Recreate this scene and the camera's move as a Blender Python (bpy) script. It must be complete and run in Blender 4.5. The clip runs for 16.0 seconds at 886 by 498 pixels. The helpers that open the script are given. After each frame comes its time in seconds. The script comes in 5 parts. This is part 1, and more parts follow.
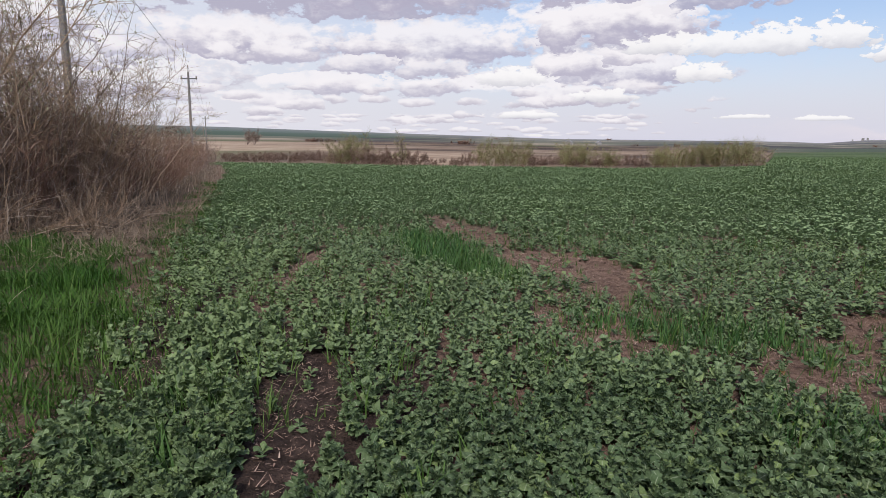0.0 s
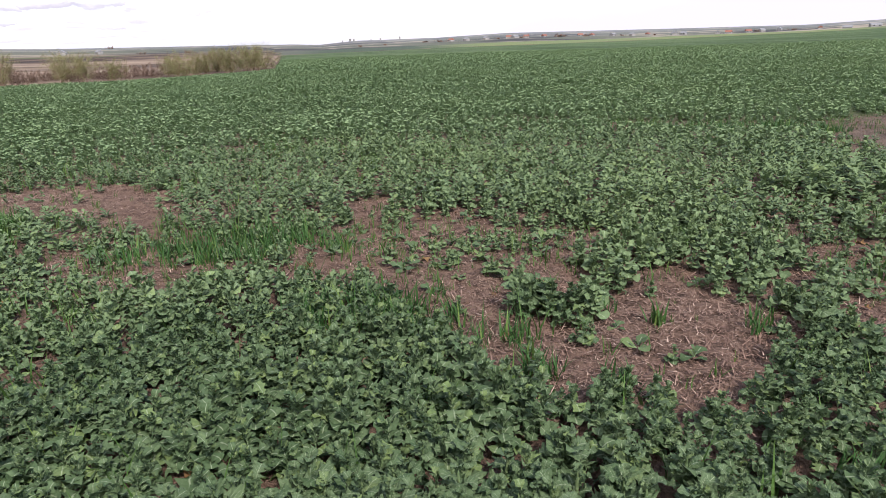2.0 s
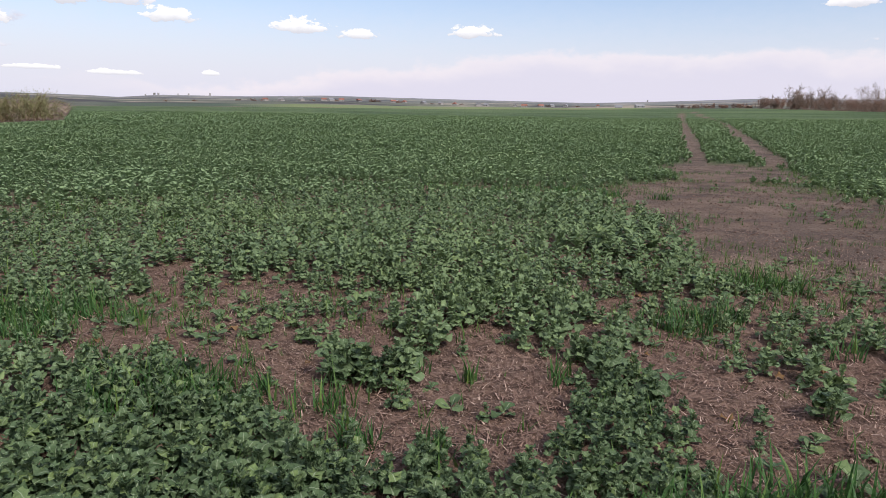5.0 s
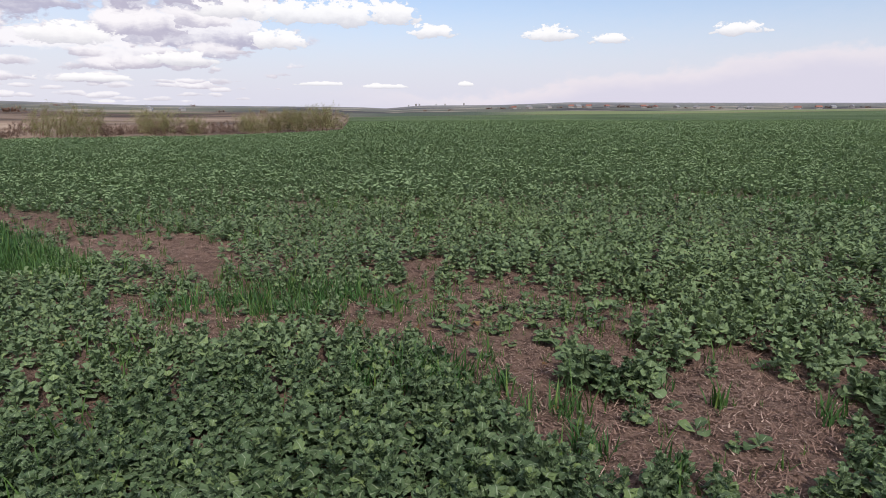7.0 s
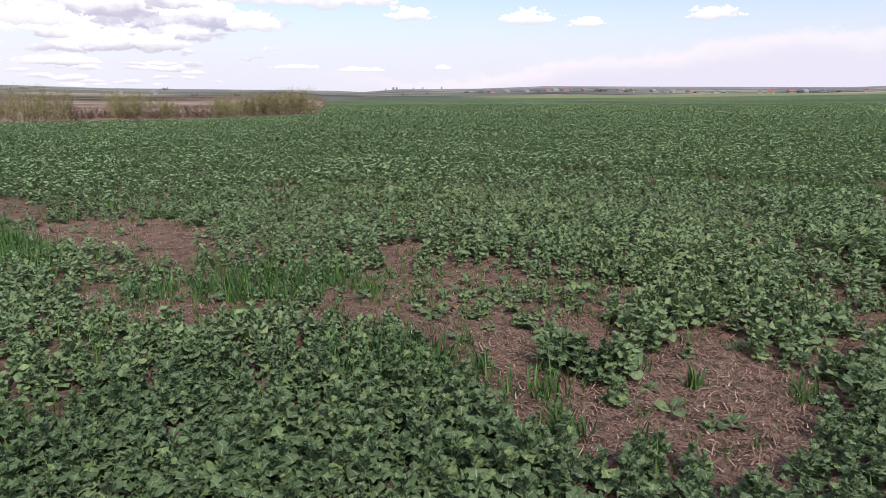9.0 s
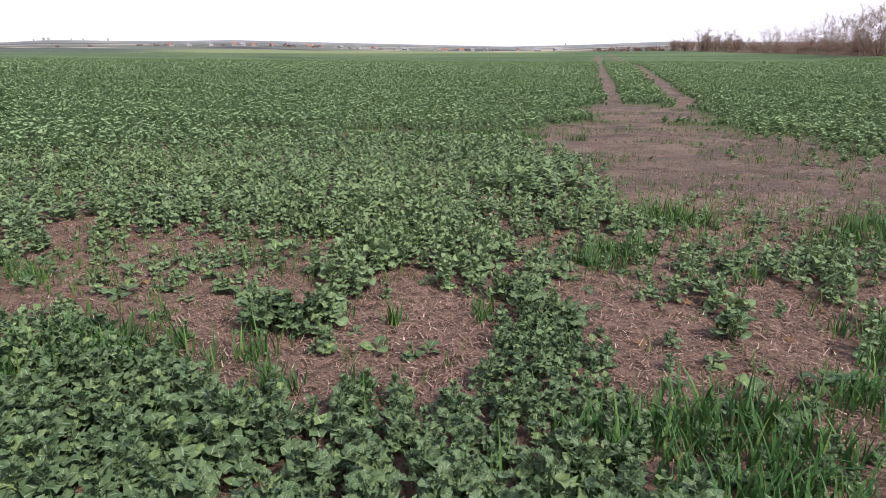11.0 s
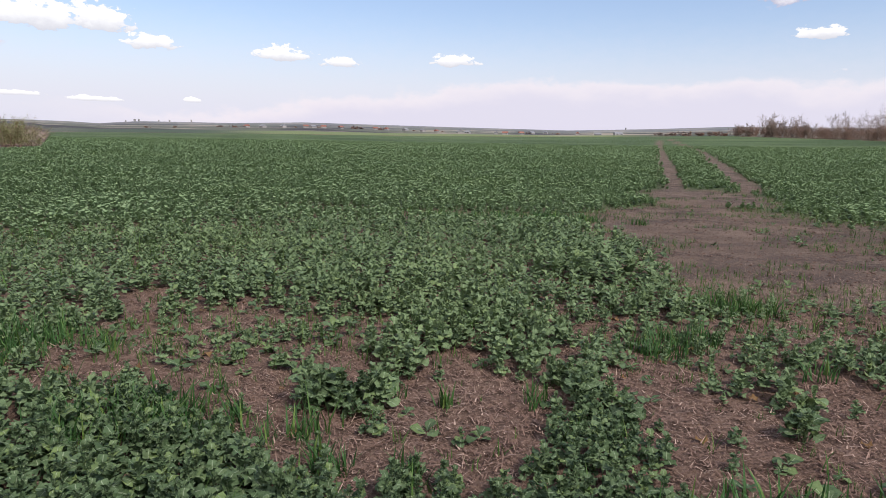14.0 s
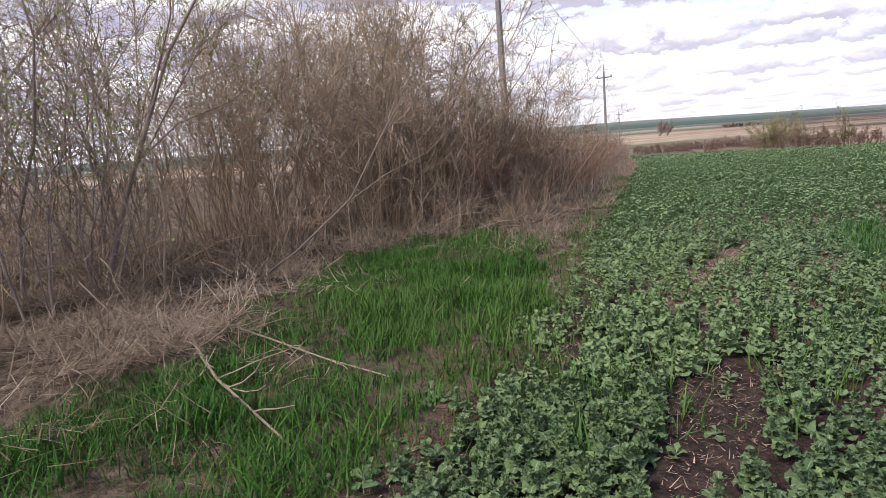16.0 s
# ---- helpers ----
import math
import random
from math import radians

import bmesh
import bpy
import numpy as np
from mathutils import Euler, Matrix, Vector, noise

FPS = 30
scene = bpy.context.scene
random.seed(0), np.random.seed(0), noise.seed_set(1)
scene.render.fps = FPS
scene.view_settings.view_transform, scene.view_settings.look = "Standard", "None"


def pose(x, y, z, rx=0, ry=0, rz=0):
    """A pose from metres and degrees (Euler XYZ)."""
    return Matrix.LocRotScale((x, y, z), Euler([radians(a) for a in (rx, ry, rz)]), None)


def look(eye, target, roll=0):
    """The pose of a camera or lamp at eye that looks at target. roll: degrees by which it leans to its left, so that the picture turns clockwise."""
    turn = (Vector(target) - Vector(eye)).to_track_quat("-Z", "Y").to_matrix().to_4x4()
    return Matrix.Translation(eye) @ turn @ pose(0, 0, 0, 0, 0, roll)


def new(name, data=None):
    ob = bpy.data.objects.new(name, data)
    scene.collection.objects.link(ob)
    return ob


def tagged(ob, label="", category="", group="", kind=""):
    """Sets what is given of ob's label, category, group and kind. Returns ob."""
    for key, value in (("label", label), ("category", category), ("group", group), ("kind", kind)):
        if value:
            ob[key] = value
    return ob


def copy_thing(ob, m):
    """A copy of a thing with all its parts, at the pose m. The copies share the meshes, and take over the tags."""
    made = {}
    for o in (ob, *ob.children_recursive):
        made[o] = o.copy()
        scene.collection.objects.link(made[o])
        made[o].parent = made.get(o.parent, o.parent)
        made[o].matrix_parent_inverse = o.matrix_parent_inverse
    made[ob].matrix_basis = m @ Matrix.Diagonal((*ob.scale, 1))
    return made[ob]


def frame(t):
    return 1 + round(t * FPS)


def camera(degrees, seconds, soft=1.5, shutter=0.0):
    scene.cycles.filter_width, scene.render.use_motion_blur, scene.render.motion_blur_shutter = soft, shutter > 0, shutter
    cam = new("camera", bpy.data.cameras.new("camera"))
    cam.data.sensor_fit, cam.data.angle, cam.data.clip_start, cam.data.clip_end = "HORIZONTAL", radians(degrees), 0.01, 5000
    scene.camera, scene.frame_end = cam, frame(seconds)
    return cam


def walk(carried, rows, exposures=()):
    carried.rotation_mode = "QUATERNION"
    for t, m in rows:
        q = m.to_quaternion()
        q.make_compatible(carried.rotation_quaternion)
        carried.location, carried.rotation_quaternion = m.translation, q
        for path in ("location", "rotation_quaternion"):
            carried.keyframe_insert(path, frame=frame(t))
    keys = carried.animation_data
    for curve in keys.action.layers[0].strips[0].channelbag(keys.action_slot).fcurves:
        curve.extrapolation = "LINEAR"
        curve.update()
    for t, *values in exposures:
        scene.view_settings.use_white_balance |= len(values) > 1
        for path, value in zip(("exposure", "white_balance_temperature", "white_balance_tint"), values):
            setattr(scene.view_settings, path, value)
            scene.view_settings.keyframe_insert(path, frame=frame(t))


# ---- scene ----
# ---------------------------------------------------------------- camera and walk
PATH = [
    (0, (-0.076, -0.126, 1.531), -35.31, -9.42, 0.38),
    (0.5, (-0.041, -0.072, 1.543), -29.80, -11.57, -3.14),
    (1, (-0.016, -0.047, 1.559), -10.73, -16.02, -1.12),
    (1.5, (0.015, -0.013, 1.556), -1.90, -17.71, -2.22),
    (2, (0.023, 0.003, 1.556), 4.99, -17.87, -1.72),
    (2.5, (0.053, 0.015, 1.562), 9.26, -16.31, -0.40),
    (3, (0.066, 0.011, 1.568), 11.87, -14.78, -0.16),
    (3.5, (0.074, 0.011, 1.573), 17.62, -14.35, 1.26),
    (3.7, (0.095, 0.011, 1.577), 19.39, -13.84, 1.32),
    (4.7, (0.080, 0.030, 1.575), 22.40, -12.60, 1.25),
    (5.8, (0.055, 0.043, 1.574), 12.04, -11.77, 1.04),
    (6, (0.055, 0.040, 1.567), 8.13, -11.20, 0.84),
    (6.5, (0.052, 0.037, 1.567), 4.03, -11.16, -0.02),
    (7, (0.037, 0.038, 1.556), 0.01, -12.25, -0.00),
    (7.5, (0.038, 0.041, 1.556), 0.03, -12.64, 0.01),
    (8, (0.039, 0.040, 1.553), 0.35, -13.09, -0.38),
    (8.2, (0.038, 0.044, 1.554), 0.35, -12.89, -0.18),
    (9.3, (0.040, 0.060, 1.548), 3.20, -14.20, -0.10),
    (10.3, (0.051, 0.088, 1.540), 14.89, -16.20, 0.22),
    (10.5, (0.070, 0.080, 1.543), 19.86, -16.08, 0.93),
    (11, (0.108, 0.044, 1.528), 28.71, -17.14, 0.94),
    (11.5, (0.120, 0.021, 1.514), 33.03, -18.97, 1.08),
    (12, (0.120, 0.007, 1.496), 33.31, -20.94, 1.30),
    (12.5, (0.122, 0.006, 1.466), 30.65, -24.92, 1.25),
    (13, (0.115, 0.024, 1.505), 27.80, -20.13, 1.11),
    (13.5, (0.093, 0.025, 1.554), 24.47, -12.76, 2.50),
    (14, (0.105, 0.015, 1.563), 23.30, -10.22, 1.40),
    (14.5, (0.092, 0.024, 1.553), 20.03, -12.08, 0.96),
    (14.8, (0.034, 0.018, 1.547), 10.57, -13.68, 0.36),
    (15, (-0.010, 0.018, 1.549), -0.55, -14.43, 1.53),
    (15.4, (-0.072, -0.043, 1.538), -35.69, -10.71, -1.62),
    (15.5, (-0.089, -0.078, 1.543), -41.39, -10.42, -1.21),
    (15.6, (-0.106, -0.102, 1.554), -48.74, -10.29, -1.45),
    (15.8, (-0.126, -0.127, 1.569), -58.70, -9.94, -2.94),
    (16, (-0.109, -0.132, 1.542), -71.53, -8.70, -4.65),
]


def held(eye, yaw, pitch, roll):
    """Pose of a hand-held camera: yaw clockwise from +y, pitch up, roll to the left, in degrees."""
    return pose(*eye, 90 + pitch, 0, -yaw) @ pose(0, 0, 0, 0, 0, roll)


EXPOSURES = [
    (0.0, -0.25), (0.5, -0.2), (1.0, 0.05), (1.5, 0.3), (2.0, 0.35), (3.0, 0.3), (3.5, 0.2), (4.7, 0.0),
    (6.0, -0.17), (8.0, -0.08), (9.3, 0.15), (10.3, 0.35), (11.0, 0.46), (11.5, 0.58), (12.0, 0.58), (12.5, 1.12), (12.9, 1.33),
    (13.3, 0.55), (13.5, 0.36), (13.8, 0.06), (14.5, -0.1), (15.2, -0.05), (15.5, -0.1), (16, 0.22),
]
cam = camera(69.66, 16.0, 0.45)
walk(cam, [(t, held(eye, yaw, pitch, roll)) for t, eye, yaw, pitch, roll in PATH], EXPOSURES)

# ---------------------------------------------------------------- node helpers


class Tree:
    """Short way to write node trees."""

    def __init__(self, owner):
        owner.use_nodes = True
        self.tree = owner.node_tree
        self.tree.nodes.clear()

    def node(self, kind, **settings):
        n = self.tree.nodes.new(kind)
        for key, value in settings.items():
            if key == "operation":
                n.operation = value
            elif key == "data_type":
                n.data_type = value
            elif key == "blend_type":
                n.blend_type = value
            elif key == "attribute_name":
                n.attribute_name = value
            elif key == "feature":
                n.feature = value
        return n

    def link(self, a, b):
        self.tree.links.new(a, b)

    def put(self, value, socket):
        if hasattr(value, "is_output"):
            self.link(value, socket)
        else:
            socket.default_value = value

    def math(self, op, a, b=0.0, c=0.0, clamp=False):
        n = self.node("ShaderNodeMath", operation=op)
        n.use_clamp = clamp
        for v, s in zip((a, b, c), n.inputs):
            self.put(v, s)
        return n.outputs[0]

    def step(self, value, low, high, a=0.0, b=1.0):
        n = self.node("ShaderNodeMapRange")
        n.interpolation_type = "SMOOTHSTEP"
        for v, s in zip((value, low, high, a, b), n.inputs):
            self.put(v, s)
        return n.outputs[0]

    def mix(self, factor, a, b, blend="MIX"):
        n = self.node("ShaderNodeMix", data_type="RGBA", blend_type=blend)
        self.put(factor, n.inputs[0])
        self.put((*a, 1.0) if isinstance(a, tuple) else a, n.inputs[6])
        self.put((*b, 1.0) if isinstance(b, tuple) else b, n.inputs[7])
        return n.outputs[2]

    def noise(self, vector, scale, detail=3.0, rough=0.5, twist=0.0):
        n = self.node("ShaderNodeTexNoise")
        self.link(vector, n.inputs["Vector"])
        n.inputs["Scale"].default_value, n.inputs["Detail"].default_value = scale, detail
        n.inputs["Roughness"].default_value, n.inputs["Distortion"].default_value = rough, twist
        return n.outputs[0]

    def stretch(self, vector, x, y, z):
        n = self.node("ShaderNodeMapping")
        self.link(vector, n.inputs[0])
        n.inputs[3].default_value = (x, y, z)
        return n.outputs[0]

    def attribute(self, name):
        return self.node("ShaderNodeAttribute", attribute_name=name).outputs["Fac"]


# ---------------------------------------------------------------- sky and sun
SUN_AZIMUTH, SUN_HEIGHT = 158.0, 47.0


def build_sky():
    world = bpy.data.worlds.new("sky")
    scene.world = world
    t = Tree(world)
    sky = t.node("ShaderNodeTexSky")
    sky.sky_type, sky.sun_disc = "NISHITA", False
    sky.sun_elevation, sky.sun_rotation = radians(SUN_HEIGHT), radians(SUN_AZIMUTH)
    sky.air_density, sky.dust_density = 1.0, 1.5
    way = t.node("ShaderNodeTexCoord").outputs["Generated"]
    xyz = t.node("ShaderNodeSeparateXYZ")
    t.link(way, xyz.inputs[0])
    x, y, z = xyz.outputs
    azimuth = t.math("MULTIPLY", t.math("ARCTAN2", x, y), 180 / math.pi)
    height = t.math("MULTIPLY", t.math("ARCSINE", z), 180 / math.pi)

    # rows of flat-based cumulus, larger and greyer higher up
    join = t.node("ShaderNodeCombineXYZ")
    t.link(azimuth, join.inputs[0])
    t.link(t.math("MULTIPLY", height, 1.8), join.inputs[1])
    fringe = t.noise(join.outputs[0], 0.75, 6.0, 0.62)
    fringe = t.math("MULTIPLY", t.math("SUBTRACT", fringe, 0.5), 2.6)
    billow = t.math("MULTIPLY", t.math("SUBTRACT", t.noise(join.outputs[0], 0.33, 6.0, 0.55), 0.5), 1.7)
    west = t.step(azimuth, -24.0, -2.0, 0.0, 0.75)
    back = t.step(t.math("ABSOLUTE", azimuth), 75.0, 120.0, 0.0, 0.35)

    def cumulus(wide, tall, shift, size, low, high):
        """One layer of clouds: how thick they are here, and how well lit."""
        spot = t.node("ShaderNodeCombineXYZ")
        t.link(t.math("MULTIPLY_ADD", billow, 0.85, t.math("MULTIPLY", t.math("ADD", azimuth, shift), 1 / wide)), spot.inputs[0])
        t.link(t.math("MULTIPLY_ADD", fringe, 0.09, t.math("MULTIPLY_ADD", billow, 0.38, t.math("MULTIPLY", t.math("ADD", height, shift), 1 / tall))), spot.inputs[1])
        cell = t.node("ShaderNodeTexVoronoi")
        cell.voronoi_dimensions = "2D"
        cell.inputs["Scale"].default_value, cell.inputs["Randomness"].default_value = 1.0, 0.75
        t.link(spot.outputs[0], cell.inputs["Vector"])
        off = t.node("ShaderNodeVectorMath", operation="SUBTRACT")
        t.link(spot.outputs[0], off.inputs[0])
        t.link(cell.outputs["Position"], off.inputs[1])
        apart = t.node("ShaderNodeSeparateXYZ")
        t.link(off.outputs[0], apart.inputs[0])
        u, v = apart.outputs[0], t.math("ADD", apart.outputs[1], 0.12)
        v2 = t.math("MAXIMUM", v, t.math("MULTIPLY", v, -2.4))
        away = t.math("SQRT", t.math("MULTIPLY_ADD", u, u, t.math("MULTIPLY", v2, v2)))
        chance = t.node("ShaderNodeSeparateColor")
        t.link(cell.outputs["Color"], chance.inputs[0])
        reach = t.math("MULTIPLY_ADD", chance.outputs[0], 0.3, size)
        d = t.math("ADD", t.math("SUBTRACT", t.math("SUBTRACT", reach, west), away), t.math("MULTIPLY", t.math("ADD", fringe, t.math("MULTIPLY", billow, 1.5)), 0.27))
        d = t.math("SUBTRACT", t.math("ADD", d, back), t.step(t.math("ABSOLUTE", t.math("SUBTRACT", height, (low + high) / 2)), (high - low) * 0.38, (high - low) * 0.62, 0.0, 0.9))
        light = t.step(t.math("MULTIPLY_ADD", fringe, 0.12, t.math("MULTIPLY_ADD", billow, 0.25, v)), -0.18, 0.34)
        return t.step(d, 0.0, 0.20), light

    layers = [cumulus(*row) for row in ((20.0, 6.8, 3.0, 0.74, 6.5, 42.0), (14.0, 4.4, 41.0, 0.60, 4.5, 14.0), (8.0, 2.5, 77.0, 0.46, 3.0, 9.0), (3.8, 1.3, 19.0, 0.38, 1.6, 5.0), (2.2, 0.65, 55.0, 0.34, 0.6, 2.6))]

    # single cumulus clouds: azimuth, height, half width, half height
    puffs = [(9.2, 6.1, 2.6, 0.8), (14.3, 5.7, 1.7, 0.6), (23.8, 6.1, 2.1, 0.75), (-0.8, 6.4, 2.0, 0.85), (-4.6, 7.7, 2.6, 1.6),
             (-13.8, 5.5, 2.4, 1.2), (-8.6, 7.6, 4.2, 1.6), (-29.6, 5.4, 3.4, 1.3), (-21.4, 3.9, 3.4, 0.8), (-16.5, 7.8, 4.0, 1.2),
             (2.0, 2.2, 0.8, 0.3), (-10.5, 2.2, 2.2, 0.3), (-28.0, 2.4, 3.0, 0.5), (52.5, 8.0, 1.7, 0.7), (-12.5, 7.6, 3.4, 1.4), (-5.0, 2.0, 2.5, 0.3)]
    best, lit = None, None
    for a, h, w, tall in puffs:
        u = t.math("MULTIPLY", t.math("SUBTRACT", azimuth, a), 1 / w)
        v = t.math("MULTIPLY", t.math("SUBTRACT", height, h), 1 / tall)
        v2 = t.math("MAXIMUM", v, t.math("MULTIPLY", v, -2.2))
        d = t.math("SUBTRACT", 1.0, t.math("SQRT", t.math("MULTIPLY_ADD", u, u, t.math("MULTIPLY", v2, v2))))
        d = t.math("ADD", d, fringe)
        shade = t.math("MULTIPLY", t.step(d, -0.1, 0.2), t.step(t.math("MULTIPLY_ADD", fringe, 0.3, v), -0.6, 0.45, 0.25, 1.0))
        best = d if best is None else t.math("MAXIMUM", best, d)
        lit = shade if lit is None else t.math("MAXIMUM", lit, shade)
    puff_mask = t.step(best, 0.0, 0.22)

    # thin haze towards the horizon, with a soft veil in the east
    veil = t.step(t.math("ADD", height, t.math("MULTIPLY", fringe, 0.7)), 0.0, 11.0, 0.92, 0.08)
    clear = t.mix(1.0, sky.outputs[0], (SKY_GAIN, SKY_GAIN, SKY_GAIN * 1.10), "MULTIPLY")
    colour = t.mix(veil, clear, (0.84, 0.83, 0.97))
    colour = t.mix(t.step(azimuth, -64.0, -10.0, 0.78, 0.0), colour, (0.93, 0.92, 0.99))
    # soft rosy cloud bank low in the north-east
    slow = t.noise(join.outputs[0], 0.11, 4.0, 0.55)
    top = t.math("MULTIPLY_ADD", t.math("SUBTRACT", slow, 0.5), 5.0, t.step(azimuth, -4.0, 32.0, 1.6, 4.7))
    bank = t.step(t.math("SUBTRACT", t.math("MULTIPLY_ADD", fringe, 0.5, top), height), -0.15, 0.75, 0.0, 0.8)
    bank = t.math("MULTIPLY", bank, t.step(azimuth, -14.0, 6.0))
    rim = t.step(t.math("SUBTRACT", top, height), 0.2, 2.2)
    colour = t.mix(bank, colour, t.mix(rim, (0.97, 0.89, 0.95), (0.80, 0.76, 0.90)))
    for (mask, light), dark in zip(layers, ((0.53, 0.50, 0.64), (0.54, 0.51, 0.66), (0.58, 0.55, 0.69), (0.64, 0.60, 0.71), (0.72, 0.69, 0.79))):
        colour = t.mix(t.math("MULTIPLY", mask, 0.88), colour, t.mix(light, dark, (1.10, 1.06, 1.10)))
    bright = t.mix(lit, (0.58, 0.58, 0.68), (1.15, 1.13, 1.14))
    colour = t.mix(t.math("MULTIPLY", puff_mask, 0.92), colour, bright)
    out = t.node("ShaderNodeBackground")
    t.link(colour, out.inputs[0])
    out.inputs[1].default_value = 1.0
    end = t.node("ShaderNodeOutputWorld")
    t.link(out.outputs[0], end.inputs[0])


SKY_GAIN = 0.165
build_sky()
lamp = bpy.data.lights.new("sun", "SUN")
lamp.energy, lamp.angle, lamp.color = 3.0, radians(5), (1.0, 0.95, 0.88)
sun = new("sun", lamp)
a, h = radians(SUN_AZIMUTH), radians(SUN_HEIGHT)
sun.matrix_world = look((60 * math.sin(a) * math.cos(h), 60 * math.cos(a) * math.cos(h), 60 * math.sin(h)), (0, 0, 0))

# ---------------------------------------------------------------- materials


def surface(name):
    m = bpy.data.materials.new(name)
    t = Tree(m)
    shader = t.node("ShaderNodeBsdfPrincipled")
    end = t.node("ShaderNodeOutputMaterial")
    t.link(shader.outputs[0], end.inputs[0])
    return m, t, shader


def bump(t, shader, value, strength, distance):
    n = t.node("ShaderNodeBump")
    n.inputs["Strength"].default_value, n.inputs["Distance"].default_value = strength, distance
    t.link(value, n.inputs["Height"])
    t.link(n.outputs[0], shader.inputs["Normal"])


def foliage(name, dark, light, tip, rough=0.5, vein=None, grain=60.0, glow=0.14):
    """Leaf material: tone differs from leaf to leaf, with patches over the field and paler veins."""
    m, t, s = surface(name)
    where = t.node("ShaderNodeNewGeometry")
    island = where.outputs["Random Per Island"]
    spot = t.node("ShaderNodeObjectInfo").outputs["Random"]
    mixed = t.math("FRACT", t.math("ADD", island, spot))
    patch = t.noise(where.outputs["Position"], 0.5, 3.0, 0.6)
    colour = t.mix(t.math("MULTIPLY_ADD", patch, 0.7, t.math("MULTIPLY_ADD", mixed, 0.9, -0.3), clamp=True), dark, light)
    colour = t.mix(t.step(mixed, 0.80, 1.0), colour, tip)
    wide = t.noise(where.outputs["Position"], 0.17, 3.0, 0.6)
    colour = t.mix(t.step(wide, 0.45, 0.68, 0.0, 0.5), colour, tip)
    fine = t.noise(where.outputs["Position"], grain, 2.0)
    colour = t.mix(t.step(fine, 0.3, 0.75, 0.0, 0.35), colour, dark)
    if vein:
        colour = t.mix(t.step(t.attribute("rib"), 0.86, 0.99, 0.0, 0.6), colour, vein)
        along_leaf, across = t.attribute("along"), t.attribute("across")
        saw = t.math("ABSOLUTE", t.math("SUBTRACT", t.math("FRACT", t.math("SUBTRACT", t.math("MULTIPLY", along_leaf, 7.0), t.math("MULTIPLY", across, 1.6))), 0.5))
        branch = t.math("MULTIPLY", t.step(saw, 0.40, 0.49), t.step(along_leaf, 0.22, 0.3))
        colour = t.mix(t.math("MULTIPLY", branch, t.step(across, 0.95, 0.5, 0.0, 0.4)), colour, vein)
    t.link(colour, s.inputs["Base Color"])
    s.inputs["Roughness"].default_value = rough
    s.inputs["Specular IOR Level"].default_value = 0.16
    if glow:
        thin = t.node("ShaderNodeBsdfTranslucent")
        t.link(colour, thin.inputs[0])
        both = t.node("ShaderNodeMixShader")
        both.inputs[0].default_value = glow
        t.link(s.outputs[0], both.inputs[1])
        t.link(thin.outputs[0], both.inputs[2])
        end = [n for n in t.tree.nodes if n.type == "OUTPUT_MATERIAL"][0]
        t.link(both.outputs[0], end.inputs[0])
    bump(t, s, t.math("ADD", fine, t.math("MULTIPLY", t.noise(where.outputs["Position"], grain * 0.6, 2.0), 1.5)), 0.55, 0.012)
    return m


def bark(name, dark, light, scale=30.0, rough=0.85):
    m, t, s = surface(name)
    where = t.node("ShaderNodeNewGeometry")
    spot = t.node("ShaderNodeObjectInfo").outputs["Random"]
    grain = t.noise(t.stretch(where.outputs["Position"], 1, 1, 0.25), scale, 4.0, 0.6)
    tone = t.math("MULTIPLY_ADD", where.outputs["Random Per Island"], 0.6, t.math("MULTIPLY_ADD", grain, 0.5, t.math("MULTIPLY_ADD", spot, 0.2, -0.2)), clamp=True)
    pick = t.math("FRACT", t.math("MULTIPLY", where.outputs["Random Per Island"], 7.13))
    tint = t.mix(t.step(pick, 0.86, 0.92, 0.0, 0.7), t.mix(tone, dark, light), (0.52, 0.43, 0.345))
    t.link(tint, s.inputs["Base Color"])
    s.inputs["Roughness"].default_value = rough
    s.inputs["Specular IOR Level"].default_value = 0.25
    bump(t, s, grain, 0.4, 0.01)
    return m


def plain(name, colour, other, scale, rough=0.7, metal=0.0):
    m, t, s = surface(name)
    where = t.node("ShaderNodeNewGeometry").outputs["Position"]
    n = t.noise(where, scale, 5.0, 0.6)
    t.link(t.mix(t.step(n, 0.3, 0.7), colour, other), s.inputs["Base Color"])
    s.inputs["Roughness"].default_value, s.inputs["Metallic"].default_value = rough, metal
    bump(t, s, n, 0.3, 0.01)
    return m


